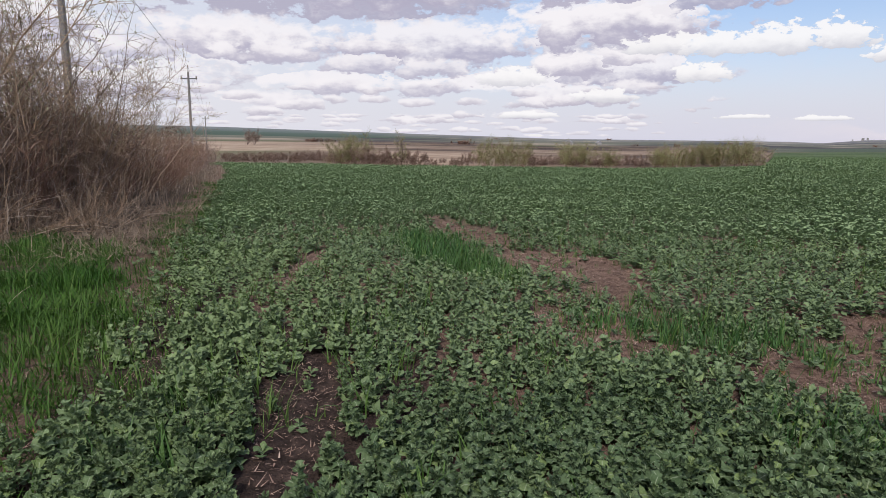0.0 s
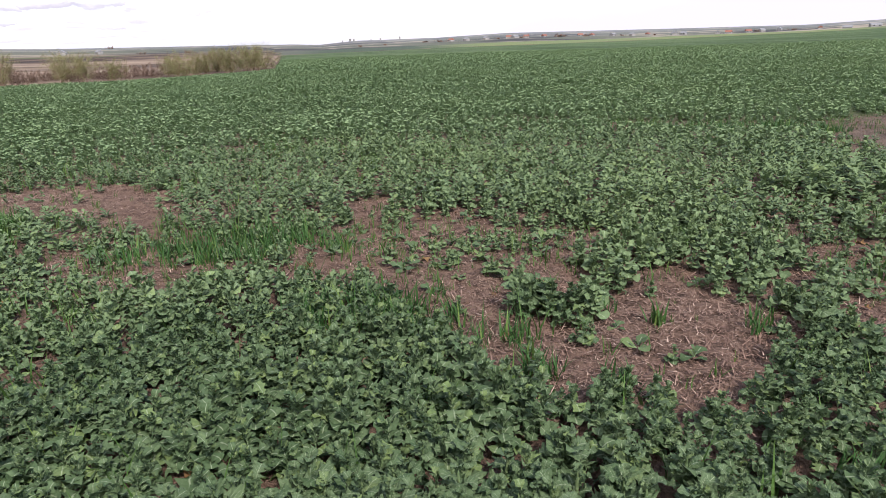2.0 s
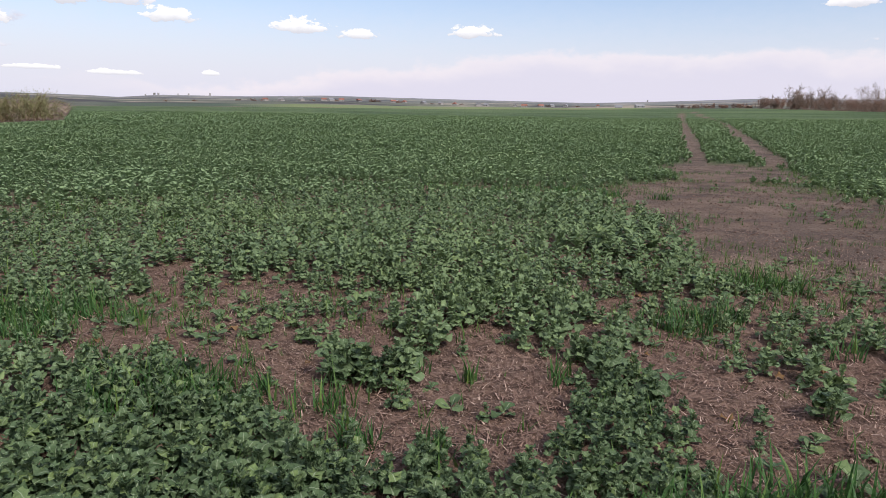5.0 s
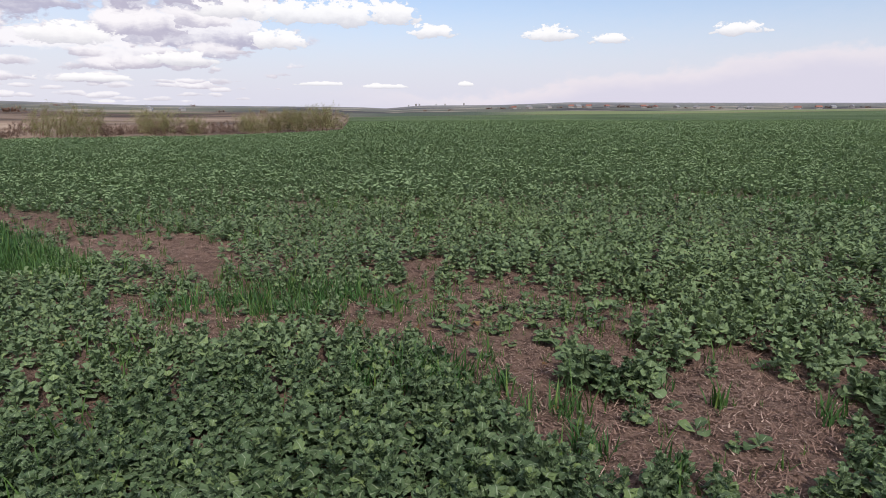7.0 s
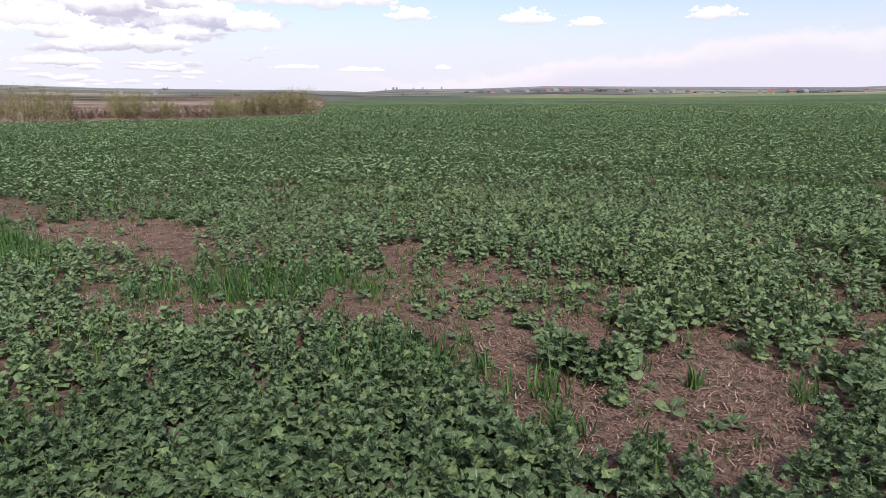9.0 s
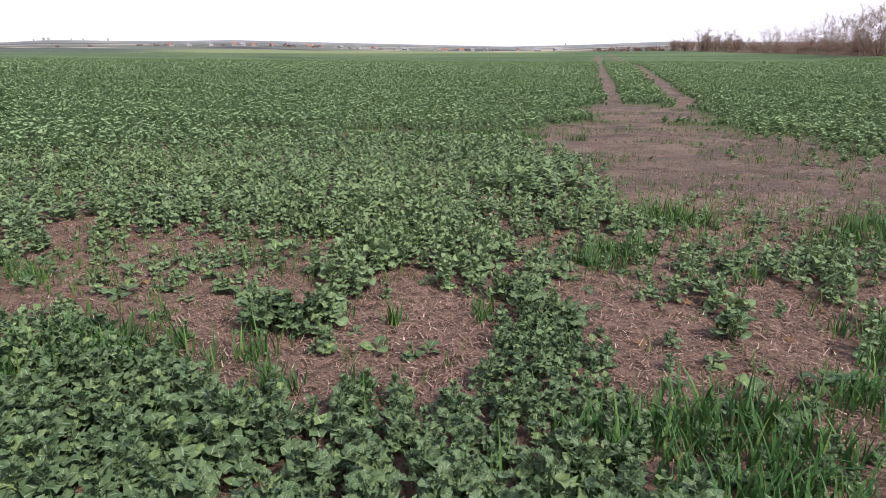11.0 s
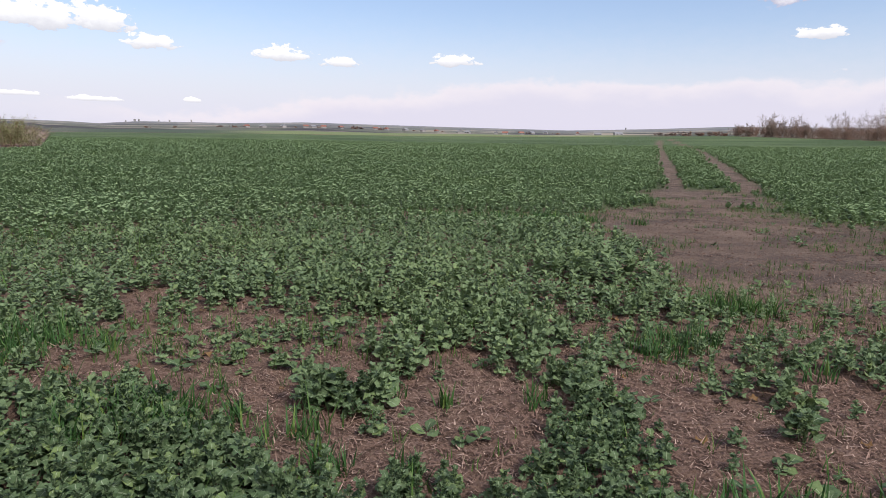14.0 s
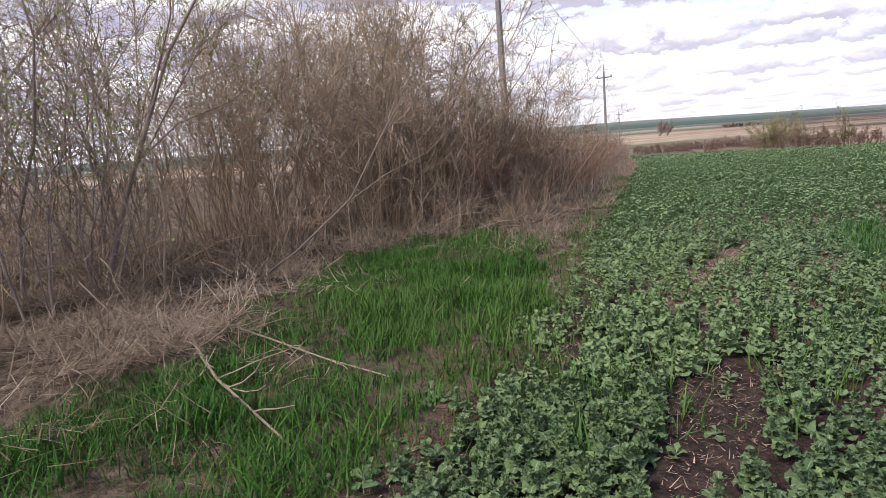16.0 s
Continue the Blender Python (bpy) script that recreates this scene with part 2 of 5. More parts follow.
def ground_material():
    m, t, s = surface("soil_and_land")
    where = t.node("ShaderNodeNewGeometry").outputs["Position"]
    clod = t.noise(where, 9.0, 8.0, 0.65)
    crumb = t.noise(where, 45.0, 5.0, 0.6)
    soil = t.mix(t.step(clod, 0.3, 0.7), (0.105, 0.066, 0.050), (0.285, 0.185, 0.140))
    soil = t.mix(t.step(crumb, 0.52, 0.75, 0.0, 0.6), soil, (0.40, 0.275, 0.215))
    # compacted, drier dirt on the headland
    dust = t.mix(t.step(t.noise(where, 1.3, 8.0, 0.68), 0.36, 0.64), (0.094, 0.068, 0.054), (0.232, 0.168, 0.132))
    swept = t.node("ShaderNodeVectorRotate")
    t.link(where, swept.inputs["Vector"])
    swept.inputs["Axis"].default_value, swept.inputs["Angle"].default_value = (0, 0, 1), radians(32)
    track = t.stretch(swept.outputs[0], 0.16, 1.0, 1.0)
    dust = t.mix(t.step(t.noise(track, 1.9, 7.0, 0.66, 0.4), 0.48, 0.66, 0.0, 0.45), dust, (0.275, 0.200, 0.156))
    dust = t.mix(t.step(t.noise(track, 5.0, 6.0, 0.7), 0.55, 0.70, 0.0, 0.65), dust, (0.066, 0.050, 0.043))
    dust = t.mix(t.step(t.noise(where, 22.0, 5.0, 0.7), 0.54, 0.66, 0.0, 0.6), dust, (0.36, 0.275, 0.215))
    dust = t.mix(t.step(t.noise(where, 14.0, 6.0, 0.75, 0.6), 0.58, 0.68, 0.0, 0.75), dust, (0.045, 0.033, 0.028))
    dust = t.mix(t.step(t.noise(where, 0.45, 4.0, 0.6), 0.45, 0.62, 0.0, 0.55), dust, (0.225, 0.158, 0.120))
    dust = t.mix(t.step(t.noise(t.stretch(where, 0.6, 1.0, 1.0), 0.8, 5.0, 0.65), 0.50, 0.60, 0.0, 0.6), dust, (0.125, 0.094, 0.078))
    soil = t.mix(t.attribute("damp"), soil, t.mix(t.step(clod, 0.35, 0.7), (0.040, 0.027, 0.022), (0.110, 0.074, 0.061)))
    soil = t.mix(t.attribute("dirt"), soil, dust)
    # dry meadow and litter
    hay = t.mix(t.step(t.noise(where, 5.0, 7.0, 0.65), 0.35, 0.65), (0.050, 0.037, 0.027), (0.20, 0.148, 0.104))
    near = t.mix(t.attribute("dry"), soil, hay)
    # crop seen from afar, streaked along the drill rows
    streak = t.noise(t.stretch(where, 1.0, 0.4, 1.0), 0.06, 6.0, 0.6)
    patch = t.noise(where, 0.012, 4.0, 0.5)
    crop = t.mix(t.step(streak, 0.35, 0.68), (0.062, 0.096, 0.042), (0.108, 0.154, 0.068))
    crop = t.mix(t.step(patch, 0.45, 0.65, 0.0, 0.55), crop, (0.136, 0.180, 0.080))
    # ground under nearer plants: shade below the leaves put in as darker green
    crop = t.mix(t.attribute("open"), t.mix(t.step(clod, 0.3, 0.7), (0.060, 0.092, 0.040), (0.100, 0.142, 0.062)), crop)
    near = t.mix(t.attribute("crop"), near, crop)
    # valley: straw-coloured reed meadow, dark ploughed and rusty strips
    strip = t.noise(where, 0.010, 5.0, 0.6)
    strip2 = t.noise(where, 0.035, 4.0, 0.6)
    fall = t.mix(t.step(strip2, 0.44, 0.56), (0.060, 0.040, 0.034), (0.20, 0.145, 0.105))
    fall = t.mix(t.step(strip, 0.50, 0.62), fall, (0.055, 0.040, 0.038))
    fall = t.mix(t.step(t.noise(where, 0.006, 3.0), 0.55, 0.63, 0.0, 0.7), fall, (0.10, 0.125, 0.055))
    straw = t.mix(t.step(t.noise(where, 0.06, 5.0, 0.6), 0.35, 0.65), (0.30, 0.215, 0.155), (0.46, 0.36, 0.27))
    fall = t.mix(t.attribute("pale"), fall, straw)
    land = t.mix(t.attribute("valley"), near, fall)
    # far slopes: winter corn and plough, with distance haze painted in as grey-blue
    slope = t.noise(where, 0.0035, 4.0, 0.55)
    far = t.mix(t.step(slope, 0.42, 0.52), (0.060, 0.058, 0.062), (0.13, 0.135, 0.105))
    far = t.mix(t.step(t.noise(where, 0.0052, 4.0, 0.5), 0.53, 0.60), far, (0.33, 0.28, 0.22))
    far = t.mix(t.attribute("green"), far, (0.042, 0.078, 0.052))
    # strip just past the field: sunlight painted in as pale yellow-green
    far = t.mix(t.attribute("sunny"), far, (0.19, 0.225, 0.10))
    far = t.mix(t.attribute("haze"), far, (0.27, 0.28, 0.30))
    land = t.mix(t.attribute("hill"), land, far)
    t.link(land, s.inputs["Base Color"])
    s.inputs["Roughness"].default_value = 0.95
    s.inputs["Specular IOR Level"].default_value = 0.15
    bump(t, s, t.math("ADD", clod, t.math("MULTIPLY", crumb, 0.4)), 1.0, 0.11)
    return m


LAND = ground_material()
# same leaf in three tones: middle and far lightened, far with haze painted in
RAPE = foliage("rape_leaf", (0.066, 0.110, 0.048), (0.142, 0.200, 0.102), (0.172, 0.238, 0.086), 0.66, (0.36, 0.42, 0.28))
RAPE_MID_LIGHTENED = foliage("rape_leaf_mid_lightened", (0.116, 0.172, 0.080), (0.204, 0.280, 0.144), (0.228, 0.305, 0.125), 0.66, (0.34, 0.42, 0.26))
RAPE_FAR_HAZED = foliage("rape_leaf_far_hazed", (0.190, 0.268, 0.135), (0.232, 0.318, 0.172), (0.240, 0.326, 0.160), 0.75, None, 30.0, 0.12)
STALK = foliage("rape_stalk", (0.12, 0.18, 0.08), (0.20, 0.27, 0.13), (0.24, 0.30, 0.15), 0.5)
CEREAL = foliage("cereal_blade", (0.036, 0.092, 0.026), (0.078, 0.168, 0.050), (0.150, 0.225, 0.055), 0.42)
WEED = foliage("weed_blade", (0.050, 0.108, 0.025), (0.105, 0.190, 0.045), (0.160, 0.235, 0.060), 0.5)
MEADOW = foliage("meadow_blade", (0.024, 0.074, 0.012), (0.064, 0.162, 0.021), (0.118, 0.190, 0.042), 0.5)
WITHERED = foliage("withered_leaf", (0.15, 0.080, 0.035), (0.27, 0.160, 0.075), (0.36, 0.26, 0.11), 0.7, None, 60.0, 0.15)
STRAW = foliage("dry_blade", (0.13, 0.088, 0.062), (0.34, 0.255, 0.185), (0.56, 0.465, 0.36), 0.7, None, 90.0, 0.15)
LITTER = foliage("straw_litter", (0.18, 0.108, 0.082), (0.37, 0.245, 0.190), (0.56, 0.415, 0.33), 0.75, None, 120.0, 0.0)
BARK = bark("shrub_bark", (0.21, 0.143, 0.102), (0.54, 0.395, 0.275))
BARK_OCHRE = bark("ochre_bark", (0.23, 0.148, 0.094), (0.55, 0.385, 0.255))
BARK_PALE = bark("pale_dead_wood", (0.165, 0.125, 0.092), (0.36, 0.285, 0.215))
BARK_DARK = bark("dark_bark", (0.115, 0.082, 0.069), (0.34, 0.255, 0.212))
BUDS_GREEN = foliage("first_leaves", (0.16, 0.21, 0.06), (0.27, 0.33, 0.10), (0.33, 0.37, 0.14), 0.55, None, 60.0, 0.3)
BUDS = foliage("bursting_buds", (0.24, 0.24, 0.11), (0.44, 0.41, 0.25), (0.55, 0.53, 0.40), 0.6, None, 60.0, 0.3)
WILLOW = foliage("young_willow_leaf", (0.22, 0.23, 0.095), (0.34, 0.345, 0.155), (0.40, 0.39, 0.20), 0.6, None, 10.0, 0.3)
RUST = bark("reddish_scrub", (0.145, 0.080, 0.060), (0.36, 0.215, 0.155))
BROWN = bark("brown_bark", (0.135, 0.088, 0.060), (0.38, 0.255, 0.165))
SCRUB = bark("brown_scrub", (0.12, 0.078, 0.062), (0.30, 0.200, 0.155))
CONCRETE = plain("grey_concrete", (0.17, 0.155, 0.145), (0.27, 0.25, 0.235), 9.0, 0.85)
STEEL = plain("dull_steel", (0.10, 0.10, 0.10), (0.17, 0.165, 0.16), 20.0, 0.55, 0.6)
GLAZED = plain("insulator_glaze", (0.30, 0.22, 0.17), (0.42, 0.34, 0.28), 30.0, 0.25)
WALL_PALE = plain("pale_render", (0.28, 0.27, 0.26), (0.38, 0.37, 0.355), 0.4, 0.85)
ROOF_RED = plain("red_tile_roof", (0.24, 0.10, 0.075), (0.32, 0.15, 0.11), 0.8, 0.8)
ROOF_GREY = plain("grey_roof", (0.20, 0.20, 0.21), (0.30, 0.30, 0.31), 0.8, 0.7)
PANE = plain("window_pane", (0.04, 0.045, 0.05), (0.06, 0.065, 0.07), 0.5, 0.15)

# ---------------------------------------------------------------- lie of the land


def lattice(x, y, seed):
    h = (x.astype(np.int64) * 374761393 + y.astype(np.int64) * 668265263 + seed * 974711) & 0x7FFFFFFF
    h = ((h ^ (h >> 13)) * 1274126177) & 0x7FFFFFFF
    return ((h ^ (h >> 16)) & 0xFFFF) / 65535.0


def value_noise(x, y, size, seed=0):
    """Smooth noise between 0 and 1 over the plan."""
    x, y = np.asarray(x, float) / size, np.asarray(y, float) / size
    i, j = np.floor(x), np.floor(y)
    u, v = x - i, y - j
    u, v = u * u * (3 - 2 * u), v * v * (3 - 2 * v)
    a, b = lattice(i, j, seed), lattice(i + 1, j, seed)
    c, d = lattice(i, j + 1, seed), lattice(i + 1, j + 1, seed)
    return (a * (1 - u) + b * u) * (1 - v) + (c * (1 - u) + d * u) * v


def smooth(v, low, high):
    u = np.clip((np.asarray(v, float) - low) / (high - low), 0, 1)
    return u * u * (3 - 2 * u)


def bearing(x, y):
    return np.degrees(np.arctan2(x, y))


# by bearing: how far the field reaches, how high its far edge and the skyline lie (degrees above the eye's level)
EDGE_AZ = [-180, -110, -56, -50, -40, -30, -20, -12, -8.8, -8.2, -5, 6, 20, 34, 47, 62, 90, 180]
EDGE_FAR = [60, 60, 95, 80, 70, 72, 80, 88, 92, 330, 360, 380, 420, 420, 300, 110, 90, 60]
EDGE_UP = [-1.5, -1.5, -1.85, -1.92, -2.12, -2.2, -2.2, -1.95, -1.76, -0.55, -0.5, -0.34, -0.22, 0.03, 0.42, 0.25, 0.2, -1.5]
RIDGE_AZ = [-180, -60, -54, -45, -35, -25, -15, -7, -5, -2, 5, 11, 20, 34, 41, 47, 62, 180]
RIDGE_UP = [1.2, 1.3, 1.25, 1.0, 0.75, 0.45, 0.38, 0.30, 0.20, 0.45, 0.50, 0.72, 0.66, 0.58, 0.85, 1.15, 1.2, 1.2]
EYE = 1.55
RIDGE_FAR = 3600.0


def land_height(x, y):
    x, y = np.asarray(x, float), np.asarray(y, float)
    r, az = np.hypot(x, y), bearing(x, y)
    far, up = np.interp(az, EDGE_AZ, EDGE_FAR), np.interp(az, EDGE_AZ, EDGE_UP)
    edge = EYE + far * np.tan(np.radians(up))
    crest = EYE + RIDGE_FAR * np.tan(np.radians(np.interp(az, RIDGE_AZ, RIDGE_UP)))
    inner = edge * np.minimum(r / far, 1) ** 1.6
    u = np.clip((r - far) / (RIDGE_FAR - far), 0, 1)
    outer = (crest - edge) * u ** 1.35
    after = np.clip((r - RIDGE_FAR) / 1000, 0, 1)
    z = inner + outer - 40 * after ** 2
    swell = (value_noise(x, y, 260, 5) - 0.5) * 5 * smooth(r, 500, 1100) * (1 - smooth(r, 2400, 3500))
    near = 1 - smooth(r, 15, 45)
    rough = (value_noise(x, y, 0.75, 1) - 0.5) * 0.05 + (value_noise(x, y, 0.23, 2) - 0.5) * 0.035 + (value_noise(x, y, 0.09, 3) - 0.5) * 0.018
    return z + swell + rough * near * (1 - 0.5 * dirt_cover(x, y))


def ellipse(x, y, cx, cy, rx, ry, turn=0.0):
    """1 at the centre, 0 on the rim, below 0 outside."""
    c, s = math.cos(radians(turn)), math.sin(radians(turn))
    u, v = ((x - cx) * c + (y - cy) * s) / rx, (-(x - cx) * s + (y - cy) * c) / ry
    return 1 - np.sqrt(u * u + v * v)


def along(x, y, ax, ay, bx, by):
    """Distance from the stretch of line a-b."""
    dx, dy = bx - ax, by - ay
    s = np.clip(((x - ax) * dx + (y - ay) * dy) / (dx * dx + dy * dy), 0, 1)
    return np.hypot(x - ax - s * dx, y - ay - s * dy)


def crop_edge(x):
    """y of the field's western edge at x."""
    return np.interp(x, [-60, -32.5, -12.5, -8.7, -6.2, -4.9, -4.0, -3.1, -1.8, 0], [43.0, 23.4, 8.1, 5.25, 3.35, 2.25, 1.5, 0.65, -1.6, -8])


def ruts(x, y):
    """Distance from the nearer of the two wheel tracks that run off north-east."""
    one = np.minimum(along(x, y, 13.5, 14.2, 39.8, 44.2), along(x, y, 39.8, 44.2, 180, 204))
    two = np.minimum(along(x, y, 16.2, 14.0, 28.1, 26.5), np.minimum(along(x, y, 28.1, 26.5, 52.4, 52.5), along(x, y, 52.4, 52.5, 186, 205)))
    return np.minimum(one, two)


def dirt_reach(x, y):
    """Above 0 on the trampled headland in the north-east, falling off round it."""
    d = ellipse(x, y, 9.4, 8.5, 3.4, 2.7, 45)
    for e in ((13.4, 12.9, 3.8, 1.75, 45), (7.3, 5.3, 2.3, 1.9, 45), (9.6, 4.0, 3.4, 1.3, 18), (13.5, 5.0, 4.0, 1.2, 18)):
        d = np.maximum(d, ellipse(x, y, *e))
    d = d + (value_noise(x, y, 1.1, 11) - 0.5) * 0.5 + (value_noise(x, y, 0.4, 12) - 0.5) * 0.25
    return d


def dirt_cover(x, y):
    """The bare headland and its wheel tracks, 0 to 1."""
    d = dirt_reach(x, y)
    track = 1 - ruts(x, y) / (0.22 + 0.55 * value_noise(x, y, 1.4, 13) + 0.4 * value_noise(x, y, 5.0, 14))
    return np.maximum(smooth(d, -0.16, 0.30), smooth(track, 0.0, 0.7))


# gaps in the crop: centre, half length and half width, turn in degrees
GAPS_EAST = (
    (1.54, 3.06, 0.50, 0.84, -28), (0.82, 3.05, 0.40, 0.34, -31), (0.90, 2.65, 0.13, 0.38, -31), (1.15, 4.0, 0.14, 0.46, -15),
    (2.71, 2.59, 0.25, 1.00, -30), (2.85, 2.10, 0.42, 0.62, -30), (3.09, 1.65, 0.36, 0.65, -31), (3.84, 2.29, 0.28, 0.46, -30),
    (4.43, 1.83, 0.28, 0.48, -30), (1.93, 3.84, 0.16, 0.25, -30), (2.60, 3.64, 0.13, 0.30, -30), (5.7, 3.2, 1.2, 0.5, -20),
)
GAPS_MIDDLE = (
    (0.33, 3.78, 0.40, 0.40, -25), (0.21, 4.95, 0.15, 0.60, -12), (0.62, 5.40, 0.19, 0.50, -12), (-0.16, 6.10, 0.14, 0.70, -5), (5.4, 11.0, 2.6, 0.16, -32), (3.0, 13.2, 0.9, 0.14, -30),
    (-0.43, 4.85, 0.33, 0.80, 5), (0.10, 3.95, 0.16, 0.42, 0), (0.47, 3.67, 0.22, 0.45, 0), (1.75, 3.70, 0.14, 0.30, 0),
    (-1.85, 4.70, 0.20, 0.62, 20), (-2.50, 4.87, 0.12, 0.58, 20), (-1.39, 4.38, 0.11, 0.35, 0),
)
GAPS_WEST = (
    (-3.3, 7.25, 1.7, 0.66, -38), (-6.4, 9.4, 2.8, 0.46, -38), (-3.0, 2.5, 0.21, 0.5, 36), (-2.45, 1.9, 0.15, 0.72, 36),
    (-4.06, 2.15, 0.11, 0.57, 36), (-6.23, 5.52, 0.13, 1.5, 37), (-3.9, 3.1, 0.08, 0.35, 40),
)


def bare_cover(x, y):
    """Bare, straw-littered gaps in the crop, 0 to 1."""
    d = np.full(np.shape(x), -9.0)
    for cx, cy, rx, ry, turn in GAPS_EAST + GAPS_MIDDLE + GAPS_WEST:
        d = np.maximum(d, ellipse(x, y, cx, cy, rx + 0.06, ry + 0.06, turn))
    d = d + (value_noise(x, y, 0.5, 21) - 0.5) * 0.6 + (value_noise(x, y, 0.17, 22) - 0.5) * 0.4
    return smooth(d, -0.02, 0.22)


def thin_cover(x, y):
    """Thin, patchy stand: round the gaps and along the old headland furrow."""
    d = np.maximum(ellipse(x, y, 5.6, 11.25, 3.4, 0.7, -27) * 1.8, ellipse(x, y, 4.4, 3.4, 2.0, 1.0, -30))
    d = np.maximum(d, ellipse(x, y, -2.2, 5.2, 1.6, 0.8, -25))
    d = np.maximum(d, 1.6 * ellipse(x, y, -5.2, 7.2, 3.0, 0.6, -37))
    d = np.maximum(d, ellipse(x, y, 0.5, 4.9, 1.4, 0.9, 0))
    d = np.maximum(d, 0.9 * ellipse(x, y, -0.6, 16.0, 2.2, 0.4, -30))
    d = np.maximum(d, ellipse(x, y, 5.7, 3.8, 1.9, 2.4, -15))
    d = np.maximum(d, 1.5 * ellipse(x, y, 3.0, 1.0, 1.4, 0.75, -30))
    strip = 1 - np.abs(y - crop_edge(x)) / 0.9
    return np.maximum(smooth(d + (value_noise(x, y, 0.8, 31) - 0.5) * 0.8, 0.0, 0.5), 0.55 * smooth(strip, 0.0, 0.9) * (np.hypot(x, y) < 14))


def crop_cover(x, y):
    """How thickly rape stands, 0 to 1."""
    inside = smooth(y - crop_edge(x) + (value_noise(x, y, 0.6, 41) - 0.5) * 0.7, -0.1, 0.35)
    fringe = smooth(dirt_reach(x, y) + (value_noise(x, y, 0.35, 43) - 0.5) * 0.35, -0.40, 0.10)
    west = smooth(-np.asarray(x, float), 0.5, 3.0) * (1 - smooth(np.hypot(x, y), 9, 16))
    inside = inside * (1 - west * (0.04 + 0.28 * smooth(value_noise(x, y, 0.45, 42), 0.5, 0.8)))
    return inside * (1 - 0.95 * bare_cover(x, y)) * (1 - dirt_cover(x, y)) * (1 - np.maximum(0.5 * thin_cover(x, y), 0.8 * fringe))


def meadow_cover(x, y):
    """Fresh green grass on the bank beside the field."""
    d = np.maximum(ellipse(x, y, -7.3, 1.85, 4.9, 1.65, -29), np.maximum(ellipse(x, y, -3.7, -0.7, 1.9, 1.5, -29), ellipse(x, y, -4.7, 0.35, 1.5, 0.9, -29)))
    d = d + (value_noise(x, y, 0.9, 51) - 0.5) * 0.34 + (value_noise(x, y, 0.3, 52) - 0.5) * 0.25
    return smooth(d, -0.05, 0.3) * (1 - smooth(y - crop_edge(x), -0.2, 0.4))


def valley_pale(past, b):
    """Where pale dry meadow shows in the valley, by the distance past the field and the bearing."""
    left, middle = smooth(-b, 41, 44), smooth(-b, 30, 34)
    strip = np.interp(past, [0, 3, 6, 85, 100, 330, 370], [0.7, 0.3, 0.0, 0.0, 0.95, 0.85, 0.0])
    open_meadow = np.interp(past, [0, 90, 115, 150, 170, 240, 260], [0.85, 0.85, 0.1, 0.1, 0.6, 0.5, 0.0])
    ragged = np.interp(past, [0, 4, 8, 30, 40, 60, 70, 110, 130, 170, 190], [0.7, 0.4, 0.1, 0.1, 0.6, 0.6, 0.1, 0.1, 0.6, 0.5, 0.0])
    return left * strip + (1 - left) * (middle * open_meadow + (1 - middle) * ragged)


def build_ground():
    """One sheet to the horizon, finer towards the middle."""
    rings = np.concatenate([np.linspace(0.0, 0.9, 7)[1:], np.geomspace(0.95, 30, 140), np.geomspace(31, 4900, 80)])
    fine = np.linspace(-115, 78, 420)
    coarse = np.linspace(78, 245, 60)[1:-1]
    az = np.radians(np.concatenate([fine, coarse]))
    R, A = np.meshgrid(rings, az, indexing="ij")
    x, y = R * np.sin(A), R * np.cos(A)
    z = land_height(x, y)
    n, k = len(rings), len(az)
    V = np.concatenate([np.stack([x, y, z], -1).reshape(-1, 3), [[0, 0, 0]]])
    i, j = np.meshgrid(np.arange(n - 1), np.arange(k), indexing="ij")
    j2 = (j + 1) % k
    quad = np.stack([i * k + j, i * k + j2, (i + 1) * k + j2, (i + 1) * k + j], -1).reshape(-1, 4)
    T = np.concatenate([quad[:, [0, 2, 1]], quad[:, [0, 3, 2]], np.stack([np.full(k, n * k), (np.arange(k) + 1) % k, np.arange(k)], -1)])
    X, Y = V[:, 0], V[:, 1]
    r, b = np.hypot(X, Y), bearing(X, Y)
    far = np.interp(b, EDGE_AZ, EDGE_FAR)
    inside = smooth(Y - crop_edge(X), -0.3, 0.3)
    bare = np.maximum(bare_cover(X, Y), dirt_cover(X, Y))
    masks = {
        "dirt": dirt_cover(X, Y),
        "dry": 1 - smooth(Y - crop_edge(X), -1.6, 0.2),
        "damp": np.maximum(smooth(ellipse(X, Y, -2.9, 2.1, 2.4, 1.4, -45), 0.0, 0.4), smooth(1 - np.abs(Y - crop_edge(X)) / 1.6, 0, 0.6) * (r < 14)) * inside,
        "open": smooth(r, 45, 120),
        "crop": inside * smooth(r, 9, 18) * (1 - bare) * (r < far),
        "valley": ((r >= far) & (b < 8)) * 1.0,
        "hill": np.where(b < -8.5, smooth(r, 420, 640), smooth(r - far, 0, 25)),
        "green": smooth(r, 900, 1100) * smooth(-b, 33, 43) + smooth(b, -8, -4) * (r < far + 260) * (r > far) * 0.6,
        "pale": np.clip(valley_pale(r - far, b) + (value_noise(X, Y, 70, 91) - 0.62) * 1.0, 0, 1) * (r > far),
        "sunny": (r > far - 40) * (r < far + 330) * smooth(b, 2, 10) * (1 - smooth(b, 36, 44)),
        # share of the haze painted over the slopes, growing with distance
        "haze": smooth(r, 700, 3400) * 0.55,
    }
    return V, T, masks


